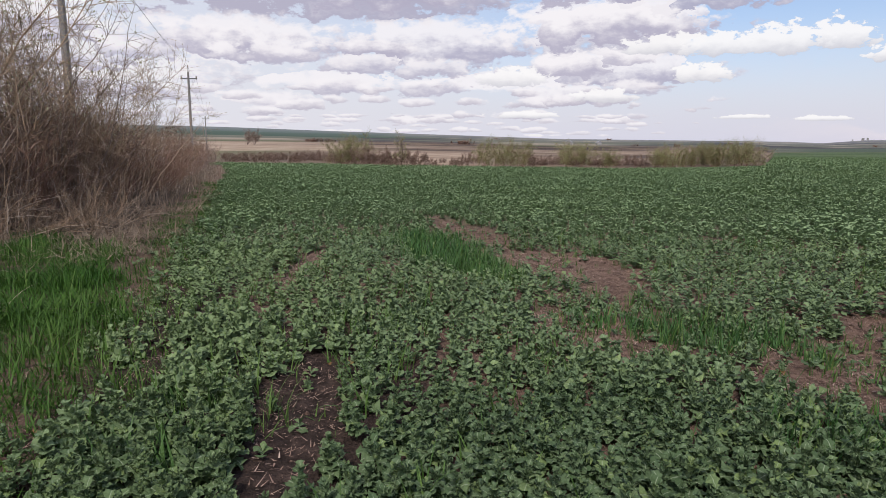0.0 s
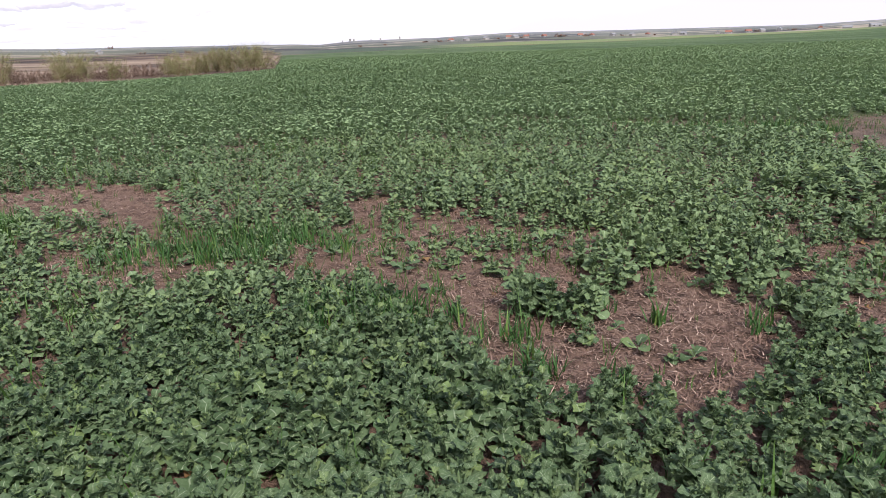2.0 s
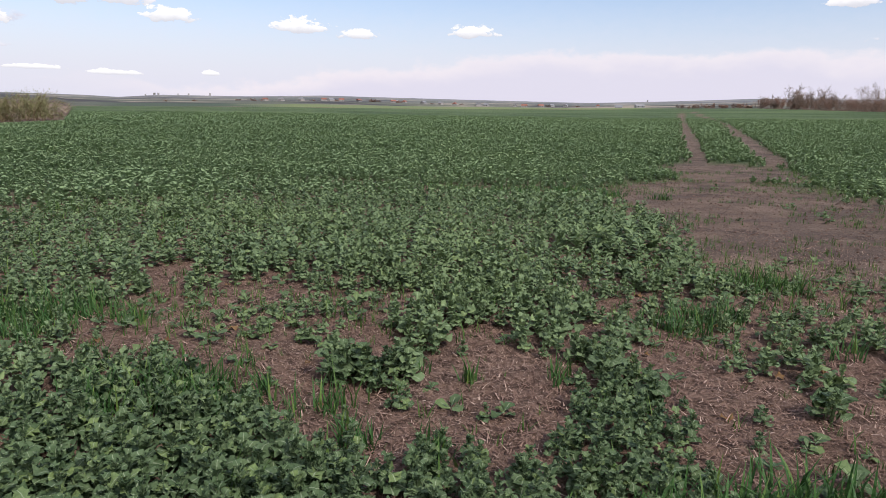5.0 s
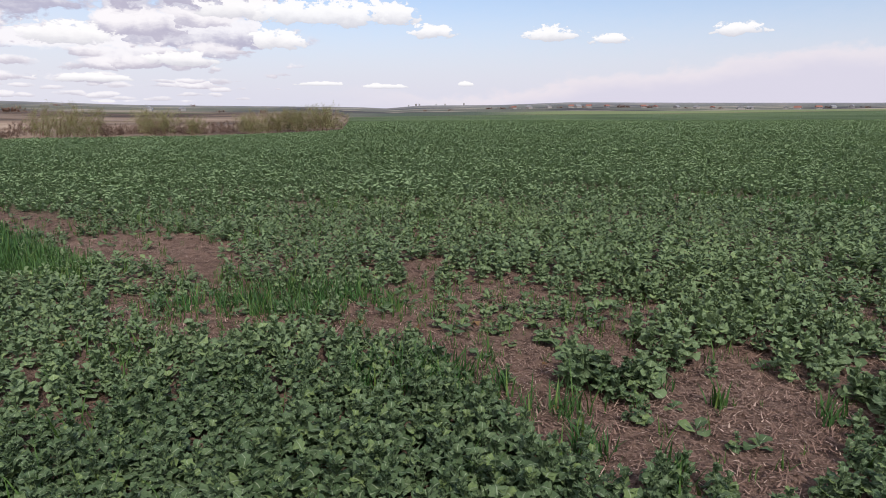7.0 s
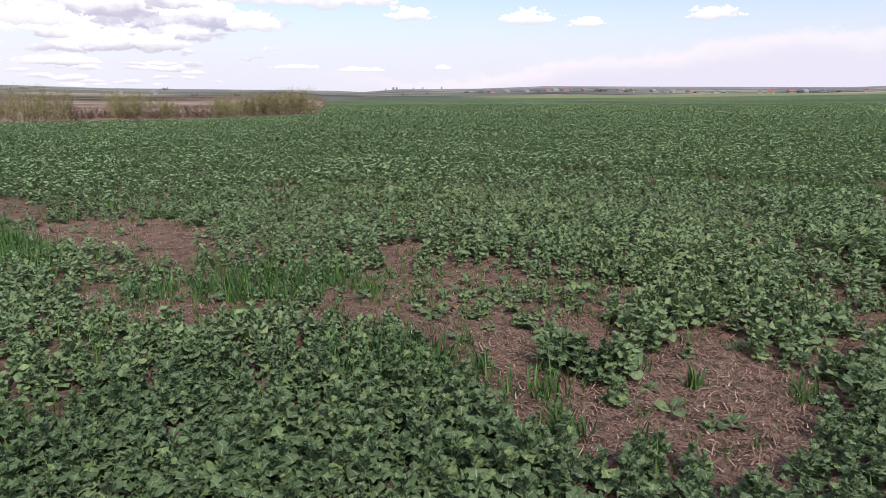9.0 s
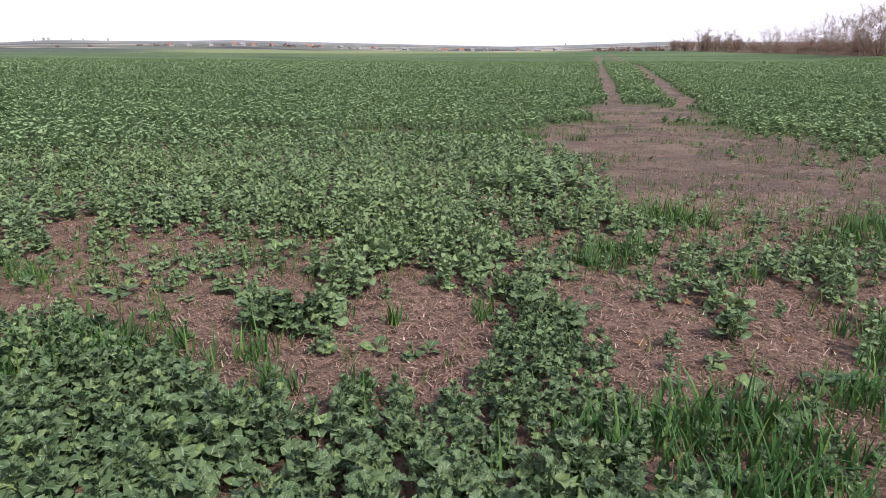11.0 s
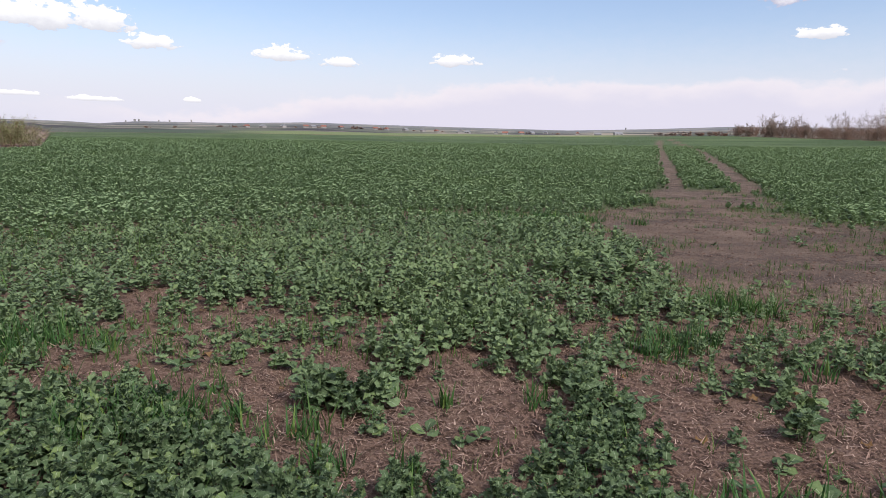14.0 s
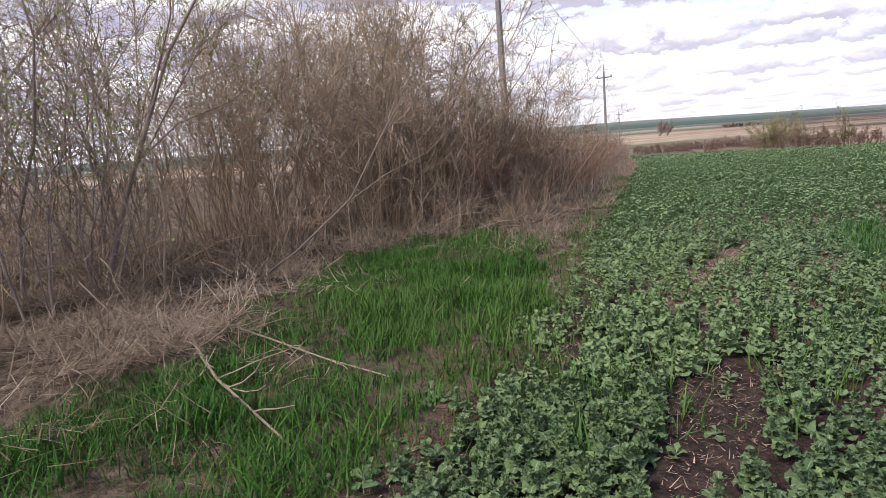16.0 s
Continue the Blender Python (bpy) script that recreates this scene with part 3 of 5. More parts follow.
def big_mesh(name, V, T, material, masks=None, smooth_faces=False):
    """A mesh from arrays of corners and triangles."""
    me = bpy.data.meshes.new(name)
    V, T = np.asarray(V, np.float32), np.asarray(T, np.int32)
    me.vertices.add(len(V))
    me.vertices.foreach_set("co", V.ravel())
    me.loops.add(len(T) * 3)
    me.loops.foreach_set("vertex_index", T.ravel())
    me.polygons.add(len(T))
    me.polygons.foreach_set("loop_start", np.arange(0, len(T) * 3, 3, dtype=np.int32))
    me.polygons.foreach_set("use_smooth", np.full(len(T), smooth_faces))
    me.update(calc_edges=True)
    me.validate()
    for key, values in (masks or {}).items():
        me.attributes.new(key, "FLOAT", "POINT").data.foreach_set("value", np.asarray(values, np.float32))
    me.materials.append(material)
    return me


def part(name, mesh, parent=None, label="", kind=""):
    ob = new(name, mesh)
    if parent:
        ob.parent = parent
    return tagged(ob, label, kind=kind)


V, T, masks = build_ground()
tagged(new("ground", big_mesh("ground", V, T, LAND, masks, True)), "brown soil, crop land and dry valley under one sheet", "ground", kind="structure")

# ---------------------------------------------------------------- rape crop


# half outlines of a lobed leaf, from the stalk to the tip
LEAF_EDGE = {
    12: ([0, 0.20, 0.27, 0.33, 0.42, 0.49, 0.60, 0.68, 0.79, 0.88, 0.96, 1], [0.05, 0.06, 0.42, 0.22, 0.80, 0.60, 1.12, 0.92, 1.14, 0.86, 0.76, 0.34]),
    6: ([0, 0.28, 0.42, 0.62, 0.86, 1], [0.05, 0.56, 0.50, 1.12, 0.98, 0.36]),
    8: ([0, 0.22, 0.33, 0.43, 0.60, 0.76, 0.92, 1], [0.05, 0.08, 0.70, 0.38, 1.14, 0.78, 0.96, 0.32]),
}


def leaf(stations, length, width, rise, droop, fold, seed):
    """A lyrate rape leaf: thin stalk, wavy lobed blade, folded along a rib. Returns corners, triangles and how near the rib they lie."""
    g = np.random.default_rng(seed)
    if stations < 4:
        half, lift = 0.62 * length, math.radians(rise * 0.85)
        width *= 1.75
        V = np.array([(0, 0, 0), (half * math.cos(lift), -width / 2, half * math.sin(lift)), (length * 0.95, 0, half * math.sin(lift) + 0.3 * length * math.sin(radians(droop))),
                      (half * math.cos(lift), width / 2, half * math.sin(lift))])
        return V, np.array([(0, 1, 2), (0, 2, 3)]), np.zeros(4)
    if stations == 4:
        lift, tip = radians(rise * 0.5), radians(droop * 0.6)
        def at(along_leaf, side):
            reach = length * along_leaf
            up = reach * math.sin(lift) if along_leaf < 0.6 else 0.6 * length * math.sin(lift) + (reach - 0.6 * length) * math.sin(tip)
            return (reach * 0.93, side * width / 2, up + abs(side) * fold * width + 0.12 * width * g.standard_normal() * abs(side))
        V = np.array([at(0, 0), at(0.42, -0.7), at(0.70, -1.05), at(0.97, -0.35), at(0.97, 0.35), at(0.70, 1.05), at(0.42, 0.7), at(0.6, 0)])
        return V, np.array([(0, 1, 7), (1, 2, 7), (2, 3, 7), (3, 4, 7), (4, 5, 7), (5, 6, 7), (6, 0, 7)]), np.array([1.0, 0, 0, 0, 0, 0, 0, 1])
    s, outline = LEAF_EDGE[stations]
    s, outline = np.array(s), np.array(outline)
    angle = np.radians(rise + (droop - rise) * np.clip(s * 1.25, 0, 1) ** 1.1)
    step = length * np.diff(s)
    x = np.concatenate([[0], np.cumsum(np.cos(angle[:-1]) * step)])
    z = np.concatenate([[0], np.cumsum(np.sin(angle[:-1]) * step)])
    V, rib = [], []
    across = (-1, -0.5, 0, 0.5, 1) if stations > 8 else (-1, 0, 1)
    for i in range(stations):
        ripple = g.standard_normal(2)
        notch = g.standard_normal(2)
        for side in across:
            k = int(side > 0)
            w = side * width / 2 * outline[i] * (1 + 0.22 * notch[k])
            wave = outline[i] * width * (abs(side) * fold + side * side * 0.22 * ripple[k] + (abs(side) == 0.5) * 0.05)
            V.append((x[i] - wave * math.sin(angle[i]), w, z[i] + wave * math.cos(angle[i])))
            rib.append(1.0 if side == 0 else 0.0)
    T, n = [], len(across)
    for i in range(stations - 1):
        for k in range(n - 1):
            a = n * i + k
            T += [(a, a + 1, a + n + 1), (a, a + n + 1, a + n)]
    return np.array(V), np.array(T), np.array(rib)


def turned(V, yaw, tilt=0.0):
    c, s = math.cos(tilt), math.sin(tilt)
    V = V @ np.array([[c, 0, s], [0, 1, 0], [-s, 0, c]])
    c, s = math.cos(yaw), math.sin(yaw)
    return V @ np.array([[c, s, 0], [-s, c, 0], [0, 0, 1]])


def merged(pieces):
    """Joins (corners, triangles, mask) pieces into one."""
    V, T, M, n = [], [], [], 0
    for v, t, m in pieces:
        V.append(v), T.append(t + n), M.append(m)
        n += len(v)
    return np.concatenate(V), np.concatenate(T), np.concatenate(M)


def spread(kinds, places, turns, sizes, which):
    """Copies of the given pieces, joined: piece which[i] at places[i], turned and sized."""
    out = []
    for k, (v, t, m) in enumerate(kinds):
        sel = np.where(which == k)[0]
        if not len(sel):
            continue
        c, s, f = np.cos(turns[sel])[:, None], np.sin(turns[sel])[:, None], sizes[sel][:, None]
        x = (v[None, :, 0] * c - v[None, :, 1] * s) * f + places[sel, 0:1]
        y = (v[None, :, 0] * s + v[None, :, 1] * c) * f + places[sel, 1:2]
        z = v[None, :, 2] * f + places[sel, 2:3]
        tri = t[None] + (np.arange(len(sel)) * len(v))[:, None, None]
        out.append((np.stack([x, y, z], -1).reshape(-1, 3), tri.reshape(-1, 3), np.tile(m, len(sel))))
    return merged(out)


def scatter(near, far, left, right, per_square_metre, cover, seed):
    """Uneven but well spaced places between two distances and two bearings, thinned by a cover function."""
    g = np.random.default_rng(seed)
    cell = 1 / math.sqrt(per_square_metre)
    turn = math.sin(0.4), math.cos(0.4)
    i, j = np.meshgrid(np.arange(-far, far, cell), np.arange(-far, far, cell))
    i, j = i.ravel() + g.uniform(-0.48, 0.48, i.size) * cell, j.ravel() + g.uniform(-0.48, 0.48, i.size) * cell
    x, y = i * turn[1] - j * turn[0], i * turn[0] + j * turn[1]
    r, b = np.hypot(x, y), bearing(x, y)
    keep = (r > near) & (r < far) & (b > left) & (b < right)
    x, y = x[keep], y[keep]
    keep = g.uniform(0, 1, len(x)) < cover(x, y)
    x, y = x[keep], y[keep]
    return np.stack([x, y, land_height(x, y)], -1), g


LEAF_KINDS = [(0.108, 0.084, 60, -8, 0.09), (0.100, 0.078, 46, -28, 0.05), (0.108, 0.072, 70, 20, 0.13), (0.076, 0.050, 78, 42, 0.17),
              (0.106, 0.086, 40, -8, 0.03), (0.092, 0.072, 56, -38, 0.08)]


def plant_plan(g, count):
    """Leaves of one rosette: kind, yaw, tilt, size."""
    start = g.uniform(0, 6.28)
    plan = []
    for i in range(count):
        inner = i / count
        kind = int(g.choice([0, 1, 4, 5])) if inner < 0.6 else int(g.choice([2, 3]))
        plan.append((kind, start + i * 2.4 + g.normal(0, 0.35), g.normal(0, 0.26), (1.12 - 0.5 * inner) * g.uniform(0.62, 1.18)))
    return plan


def rosette(count, stations, seed, tall=0.15):
    g = np.random.default_rng(seed)
    pieces = []
    for kind, yaw, tilt, size in plant_plan(g, count):
        length, width, rise, droop, fold = LEAF_KINDS[kind]
        v, t, m = leaf(stations, length * size, width * size, rise, droop, fold, seed * 31 + len(pieces))
        v = turned(v, yaw, tilt) + [0, 0, 0.012 + tall * len(pieces) / count]
        pieces.append((v, t, m))
    return merged(pieces)


def stem_mesh():
    """Short fleshy crown that carries the leaf stalks."""
    bm = bmesh.new()
    bmesh.ops.create_cone(bm, segments=7, radius1=0.010, radius2=0.004, depth=0.19, cap_ends=True, matrix=Matrix.Translation((0, 0, 0.07)))
    me = bpy.data.meshes.new("stem")
    bm.to_mesh(me)
    bm.free()
    me.materials.append(STALK)
    return me


def rape_plants():
    """The nearest plants, each with leaves of its own."""
    leaves = []
    for i, (length, width, rise, droop, fold) in enumerate(LEAF_KINDS):
        for k in range(2):
            v, t, m = leaf(12, length, width, rise, droop, fold, 100 + 10 * i + k)
            grid = {"rib": m, "along": np.repeat(LEAF_EDGE[12][0], 5), "across": np.tile([1.0, 0.5, 0.0, 0.5, 1.0], 12)}
            leaves.append(big_mesh("leaf", v, t, RAPE, grid, True))
    stem = stem_mesh()
    models = []
    g = np.random.default_rng(3)
    for k in range(9):
        body = new("rapeseed_plant", stem)
        count = 14 + k % 5
        for i, (kind, yaw, tilt, size) in enumerate(plant_plan(g, count)):
            piece = part("leaf", leaves[2 * kind + int(g.integers(2))], body)
            piece.matrix_local = pose(0, 0, 0.012 + 0.15 * i / count, 0, math.degrees(-tilt), math.degrees(yaw)) @ Matrix.Diagonal((size, size, size, 1))
        models.append(body)
    tagged_words = ("leafy blue-green rapeseed plant rooted in brown soil", "rapeseed", "rapeseed plants of the crop")
    places = single_plants()
    for n, (x, y, size, turn) in enumerate(places):
        z = float(land_height(x, y))
        low = 0.85 if n >= 300 else 1.0
        m = pose(x, y, z, g.normal(0, 5), g.normal(0, 5), turn) @ Matrix.Diagonal((size, size, size * low, 1))
        if n < len(models):
            ob = models[n]
            ob.matrix_world = m
        else:
            ob = copy_thing(models[int(g.integers(len(models)))], m)
            ob.matrix_basis = m
        tagged(ob, *tagged_words)


def single_plants():
    p, g = scatter(1.2, 2.5, -62, 84, 80, crop_cover, 77)
    keep = np.hypot(p[:, 0], p[:, 1]).argsort()[:300]
    rows = [(float(x), float(y), float(g.uniform(0.78, 1.08)), float(g.uniform(0, 360))) for x, y, _ in p[keep]]
    # lone plants standing in the gaps
    for x, y, s in ((0.76, 3.50, 1.2), (0.86, 3.54, 1.3), (0.95, 3.47, 1.15), (0.90, 3.62, 1.1), (2.29, 2.93, 1.25), (2.34, 2.61, 1.1), (2.43, 3.25, 1.1), (2.22, 2.78, 1.0),
                    (2.38, 3.08, 1.2), (2.46, 2.78, 0.9), (3.10, 2.12, 1.2), (1.03, 3.01, 0.7), (1.30, 3.62, 0.9), (1.48, 3.72, 0.85), (0.02, 3.62, 1.1), (-0.10, 3.70, 1.0), (2.72, 2.2, 0.6)):
        rows.append((x, y, s, float(g.uniform(0, 360))))
    return rows


def near_reach():
    """How far the singly built plants go."""
    return max(math.hypot(x, y) for x, y, _, _ in single_plants()[:300]) + 0.02


def build_crop():
    pieces = []
    # (near, far, left, right, plants per square metre, leaves, stations, size)
    reach = near_reach()
    bands = ((reach, 3.7, -100, 84, 80, 24, 8, 0.70), (3.7, 6.0, -84, 78, 62, 22, 6, 0.72), (6.0, 11, -68, 74, 46, 20, 4, 0.78), (11, 22, -60, 74, 34, 20, 3, 0.78),
             (22, 45, -57, 72, 14, 19, 3, 1.02), (45, 100, -56, 70, 3.2, 12, 3, 1.6), (1.3, reach, -104, -62, 80, 24, 8, 0.80))
    for i, (near, far, left, right, density, leaves, stations, size) in enumerate(bands):
        near_blend, far_blend = 0.12 * near * (0 < i < 6), 0.12 * far * (i < 5)
        def cover(x, y):
            r = np.hypot(x, y)
            share = crop_cover(x, y) * (r < np.interp(bearing(x, y), EDGE_AZ, EDGE_FAR) - 2)
            if near_blend:
                share = share * smooth(r, near - near_blend, near + near_blend)
            if far_blend:
                share = share * (1 - smooth(r, far - far_blend, far + far_blend))
            return share
        p, g = scatter(near - near_blend, far + far_blend, left, right, density, cover, 200 + i)
        kinds = [rosette(leaves, stations, 500 + 10 * i + k, 0.20 if i < 3 or i == 6 else 0.15) for k in range(8)]
        n = len(p)
        lush = 1 + 0.4 * smooth(ellipse(p[:, 0], p[:, 1], 4.7, 5.7, 1.3, 0.6, -25), 0.0, 0.6)
        tone = lush * (value_noise(p[:, 0], p[:, 1], 1.3, 61) * 0.4 + 0.8) * (1 - 0.06 * smooth(-p[:, 0], 0.5, 3.0)) * (1 - 0.42 * np.maximum(bare_cover(p[:, 0], p[:, 1]), 0.75 * thin_cover(p[:, 0], p[:, 1])))
        pieces.append((i, spread(kinds, p, g.uniform(0, 6.28, n), size * tone * g.uniform(0.8, 1.2, n), g.integers(0, 8, n))))
    for name, chosen, material in (("rapeseed_crop", (0, 6), RAPE), ("middle_rapeseed_crop", (1, 2), RAPE_MID_LIGHTENED), ("far_rapeseed_crop", (3, 4, 5), RAPE_FAR_HAZED)):
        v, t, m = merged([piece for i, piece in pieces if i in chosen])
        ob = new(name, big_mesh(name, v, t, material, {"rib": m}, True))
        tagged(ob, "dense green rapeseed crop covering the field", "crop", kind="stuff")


rape_plants()
build_crop()

# ---------------------------------------------------------------- grasses, straw


def blade(length, width, lean, bend, steps=3):
    """A tapering grass blade that bends over."""
    V, T = [], []
    x = z = 0.0
    for i in range(steps + 1):
        s = i / steps
        w = width / 2 * (1 - s ** 1.5) + 0.0004
        V += [(x, -w, z), (x, w, z)]
        a = radians(90 - lean - bend * s)
        x, z = x + math.cos(a) * length / steps, z + math.sin(a) * length / steps
    for i in range(steps):
        a = 2 * i
        T += [(a, a + 1, a + 3), (a, a + 3, a + 2)]
    return np.array(V), np.array(T), np.zeros(len(V))


def tuft(blades, length, width, spread_by, seed, lean=14, bend=45, steps=3):
    g = np.random.default_rng(seed)
    out = []
    for _ in range(blades):
        v, t, m = blade(length * g.uniform(0.55, 1.1), width * g.uniform(0.7, 1.2), abs(g.normal(0, lean)), g.uniform(0.2, 1.3) * bend, steps)
        v = turned(v, g.uniform(0, 6.28)) + [g.normal(0, spread_by), g.normal(0, spread_by), 0]
        out.append((v, t, m))
    return merged(out)


def grass(name, kinds, places, g, sizes, material, label):
    n = len(places)
    v, t, m = spread(kinds, places, g.uniform(0, 6.28, n), sizes, g.integers(0, len(kinds), n))
    tagged(new(name, big_mesh(name, v, t, material, None, True)), label, "grass", kind="stuff")


def cereal_cover(x, y):
    spots = ((-5.3, 7.2, 3.2, 0.6, -37), (1.95, 1.66, 0.5, 0.3, -20), (2.35, 1.45, 0.42, 0.3, -30), (1.9, 1.08, 0.4, 0.34, 0), (0.2, 3.55, 0.45, 0.16, -30),
             (3.2, 1.1, 0.55, 0.28, -30), (-0.05, 3.4, 0.6, 0.26, -8), (0.5, 3.2, 0.35, 0.2, -20), (-2.8, 1.35, 0.3, 0.2, -40), (-3.3, 1.95, 0.3, 0.16, -40), (0.75, 2.75, 0.2, 0.1, 0), (-1.2, 5.2, 0.9, 0.5, 0),
             (4.9, 4.2, 0.7, 0.25, -30), (3.6, 3.6, 0.5, 0.25, 0), (6.0, 10.4, 2.6, 0.3, -27), (6.2, 3.0, 0.9, 0.4, 0), (3.9, 1.6, 0.6, 0.3, -30))
    d = np.full(np.shape(x), -9.0)
    for e in spots:
        d = np.maximum(d, ellipse(x, y, *e))
    return smooth(d + (value_noise(x, y, 0.25, 71) - 0.5) * 0.8, 0.0, 0.5)


def build_grasses():
    # self-sown cereal among the rape
    kinds = [tuft(10, 0.25, 0.0165, 0.045, 900 + k, 17, 52, 4) for k in range(6)]
    p, g = scatter(1.0, 14, -70, 86, 120, cereal_cover, 301)
    lone = np.array([(1.49, 3.2), (1.52, 3.23), (0.32, 3.85), (0.36, 3.83), (0.99, 2.5), (1.05, 2.46), (3.54, 1.52), (3.6, 1.5), (3.5, 1.6), (4.06, 2.7), (4.15, 2.75), (3.98, 2.78), (1.98, 2.98), (2.02, 3.05), (1.32, 3.45)])
    p = np.concatenate([p, np.column_stack([lone, land_height(lone[:, 0], lone[:, 1])])])
    grass("cereal_tufts", kinds, p, g, g.uniform(0.55, 1.25, len(p)) * np.interp(np.hypot(p[:, 0], p[:, 1]), [2, 3.2, 5, 8], [0.9, 0.85, 0.72, 0.72])* (1 + 0.2 * smooth(-p[:, 0], 2.5, 4.5)), CEREAL, "dark green self-sown cereal tufts among the rape")
    sparse = lambda x, y: np.clip(0.8 * thin_cover(x, y) + 0.16 * bare_cover(x, y) + 0.7 * dirt_cover(x, y) * smooth(value_noise(0.8 * x - 0.6 * y, 3 * (0.6 * x + 0.8 * y), 1.1, 79), 0.55, 0.8) + 0.6 * smooth(dirt_reach(x, y), -0.35, -0.05) * (1 - smooth(dirt_reach(x, y), 0.05, 0.3)), 0, 1) * (ruts(x, y) > 0.8) * (y > crop_edge(x) - 0.6)
    kinds = [tuft(6, 0.10, 0.006, 0.02, 930 + k, 25, 45) for k in range(5)]
    p, g = scatter(1.0, 20, -112, 84, 60, sparse, 302)
    grass("weed_grass", kinds, p, g, g.uniform(0.5, 1.3, len(p)), WEED, "small green grass seedlings on thin soil")
    kinds = [rosette(6, 4, 940 + k, 0.05) for k in range(5)]
    p, g = scatter(1.2, 19, -112, 84, 18, lambda x, y: sparse(x, y) * (1 - 0.85 * dirt_cover(x, y)), 303)
    n = len(p)
    v, t, m = spread(kinds, p, g.uniform(0, 6.28, n), g.uniform(0.4, 1.0, n), g.integers(0, 5, n))
    tagged(new("rapeseed_seedlings", big_mesh("seedlings", v, t, RAPE, {"rib": m}, True)), "small stunted green rape plants on bare soil", "crop", kind="stuff")
    # grass blades all through the western part of the crop
    through_crop = lambda x, y: (1 - 0.9 * bare_cover(x, y)) * 0.36 * smooth(-x, -0.6, 1.6) * smooth(value_noise(x, y, 0.7, 75), 0.42, 0.75) * (y > crop_edge(x)) + 0.04 * (y > crop_edge(x)) * (1 - dirt_cover(x, y))
    kinds = [tuft(7, 0.21, 0.0085, 0.05, 950 + k, 22, 60, 3) for k in range(5)]
    p, g = scatter(1.2, 11, -100, 84, 40, through_crop, 310)
    grass("grass_in_crop", kinds, p, g, g.uniform(0.8, 1.35, len(p)), WEED, "fresh green grass blades growing through the crop")
    # fresh grass on the bank
    kinds = [tuft(15, 0.19, 0.0085, 0.06, 960 + k, 32, 80, 3) for k in range(6)]
    p, g = scatter(1.6, 14, -114, -50, 135, lambda x, y: meadow_cover(x, y) * (0.35 + 0.65 * smooth(value_noise(x, y, 0.6, 76), 0.2, 0.6)), 304)
    grass("meadow_grass", kinds, p, g, g.uniform(0.6, 1.35, len(p)) * (0.55 + 0.9 * value_noise(p[:, 0], p[:, 1], 0.5, 72)), MEADOW, "bright green spring grass on the field bank")
    # trodden strip of short grass, then along the crop's edge into the distance
    edge = lambda x, y: 0.95 * smooth(1 - np.abs(y - crop_edge(x)) / 1.2, 0, 0.6) * smooth(value_noise(x, y, 0.5, 73), 0.2, 0.5)
    p, g = scatter(1.4, 30, -112, -50, 95, edge, 305)
    grass("verge_grass", [tuft(8, 0.10, 0.0065, 0.06, 980 + k, 38, 75) for k in range(4)], p, g, g.uniform(0.6, 1.4, len(p)), MEADOW, "short trodden green grass along the crop edge")
    # dead grass below the shrubs
    dry = lambda x, y: smooth(crop_edge(x) - y + 1.0 * smooth(-x, 7, 10), 0.7, 2.2) * (1 - 0.92 * meadow_cover(x, y)) * (0.15 + 0.85 * smooth(value_noise(x, y, 0.7, 74), 0.35, 0.65))
    kinds = []
    for k in range(6):
        h, mat = np.random.default_rng(990 + k), []
        for _ in range(14):
            v, t, m = blade(h.uniform(0.15, 0.5), 0.0065 * h.uniform(0.7, 1.3), 90 + h.uniform(-45, 8), h.uniform(-35, 50), 4)
            mat.append((turned(v, h.normal(0, 0.9) + (3.1 if h.uniform() < 0.3 else 0)) + [h.normal(0, 0.13), h.normal(0, 0.13), h.uniform(0.0, 0.07)], t, m))
        kinds.append(merged(mat))
    p, g = scatter(2.2, 16, -116, -54, 62, dry, 306)
    p[:, 2] += 0.22 * value_noise(p[:, 0], p[:, 1], 0.55, 78) ** 2
    grass("dead_grass", kinds, p, g, g.uniform(0.5, 1.3, len(p)), STRAW, "matted pale dead grass below the shrubs")
    kinds = [tuft(9, 0.5, 0.012, 0.12, 1010 + k, 38, 80, 2) for k in range(4)]
    p, g = scatter(17, 70, -66, -54, 5, dry, 307)
    grass("far_dead_grass", kinds, p, g, g.uniform(0.6, 1.4, len(p)), STRAW, "pale dead grass along the far hedge foot")
    # chopped straw on the gaps
    g = np.random.default_rng(8)
    straws = []
    for k in range(10):
        v, t, m = blade(0.040 * g.uniform(0.3, 1.7), 0.0055 * g.uniform(0.5, 1.3), 80 + g.uniform(-16, 8), g.uniform(-18, 24), 2)
        straws.append((v + [0, 0, 0.006], t, m))
    litter = lambda x, y: np.clip(bare_cover(x, y) + 0.25 * thin_cover(x, y) + 0.22 * dirt_cover(x, y), 0, 1) * (y > crop_edge(x) - 1.2) * (1 - 0.75 * smooth(ellipse(x, y, -2.9, 2.1, 2.4, 1.4, -45), 0.0, 0.4))
    p, g = scatter(1.1, 9.5, -100, 86, 2400, litter, 308)
    p[:, 2] += g.uniform(0, 0.008, len(p))
    n = len(p)
    v, t, m = spread(straws, p, g.uniform(0, 6.28, n), g.uniform(0.5, 1.4, n), g.integers(0, 10, n))
    tagged(new("straw_litter", big_mesh("straw_litter", v, t, LITTER)), "chopped pale straw lying on the bare soil", "straw", kind="stuff")
    # withered lower leaves under the crop
    kinds = [leaf(8, 0.07, 0.045, 12, -6, 0.1, 1200 + k) for k in range(6)]
    p, g = scatter(1.2, 6, -90, 84, 5, lambda x, y: (y > crop_edge(x) - 0.5) * (0.25 + 0.75 * smooth(value_noise(x, y, 0.5, 77), 0.6, 0.85)), 311)
    n = len(p)
    p[:, 2] += 0.012
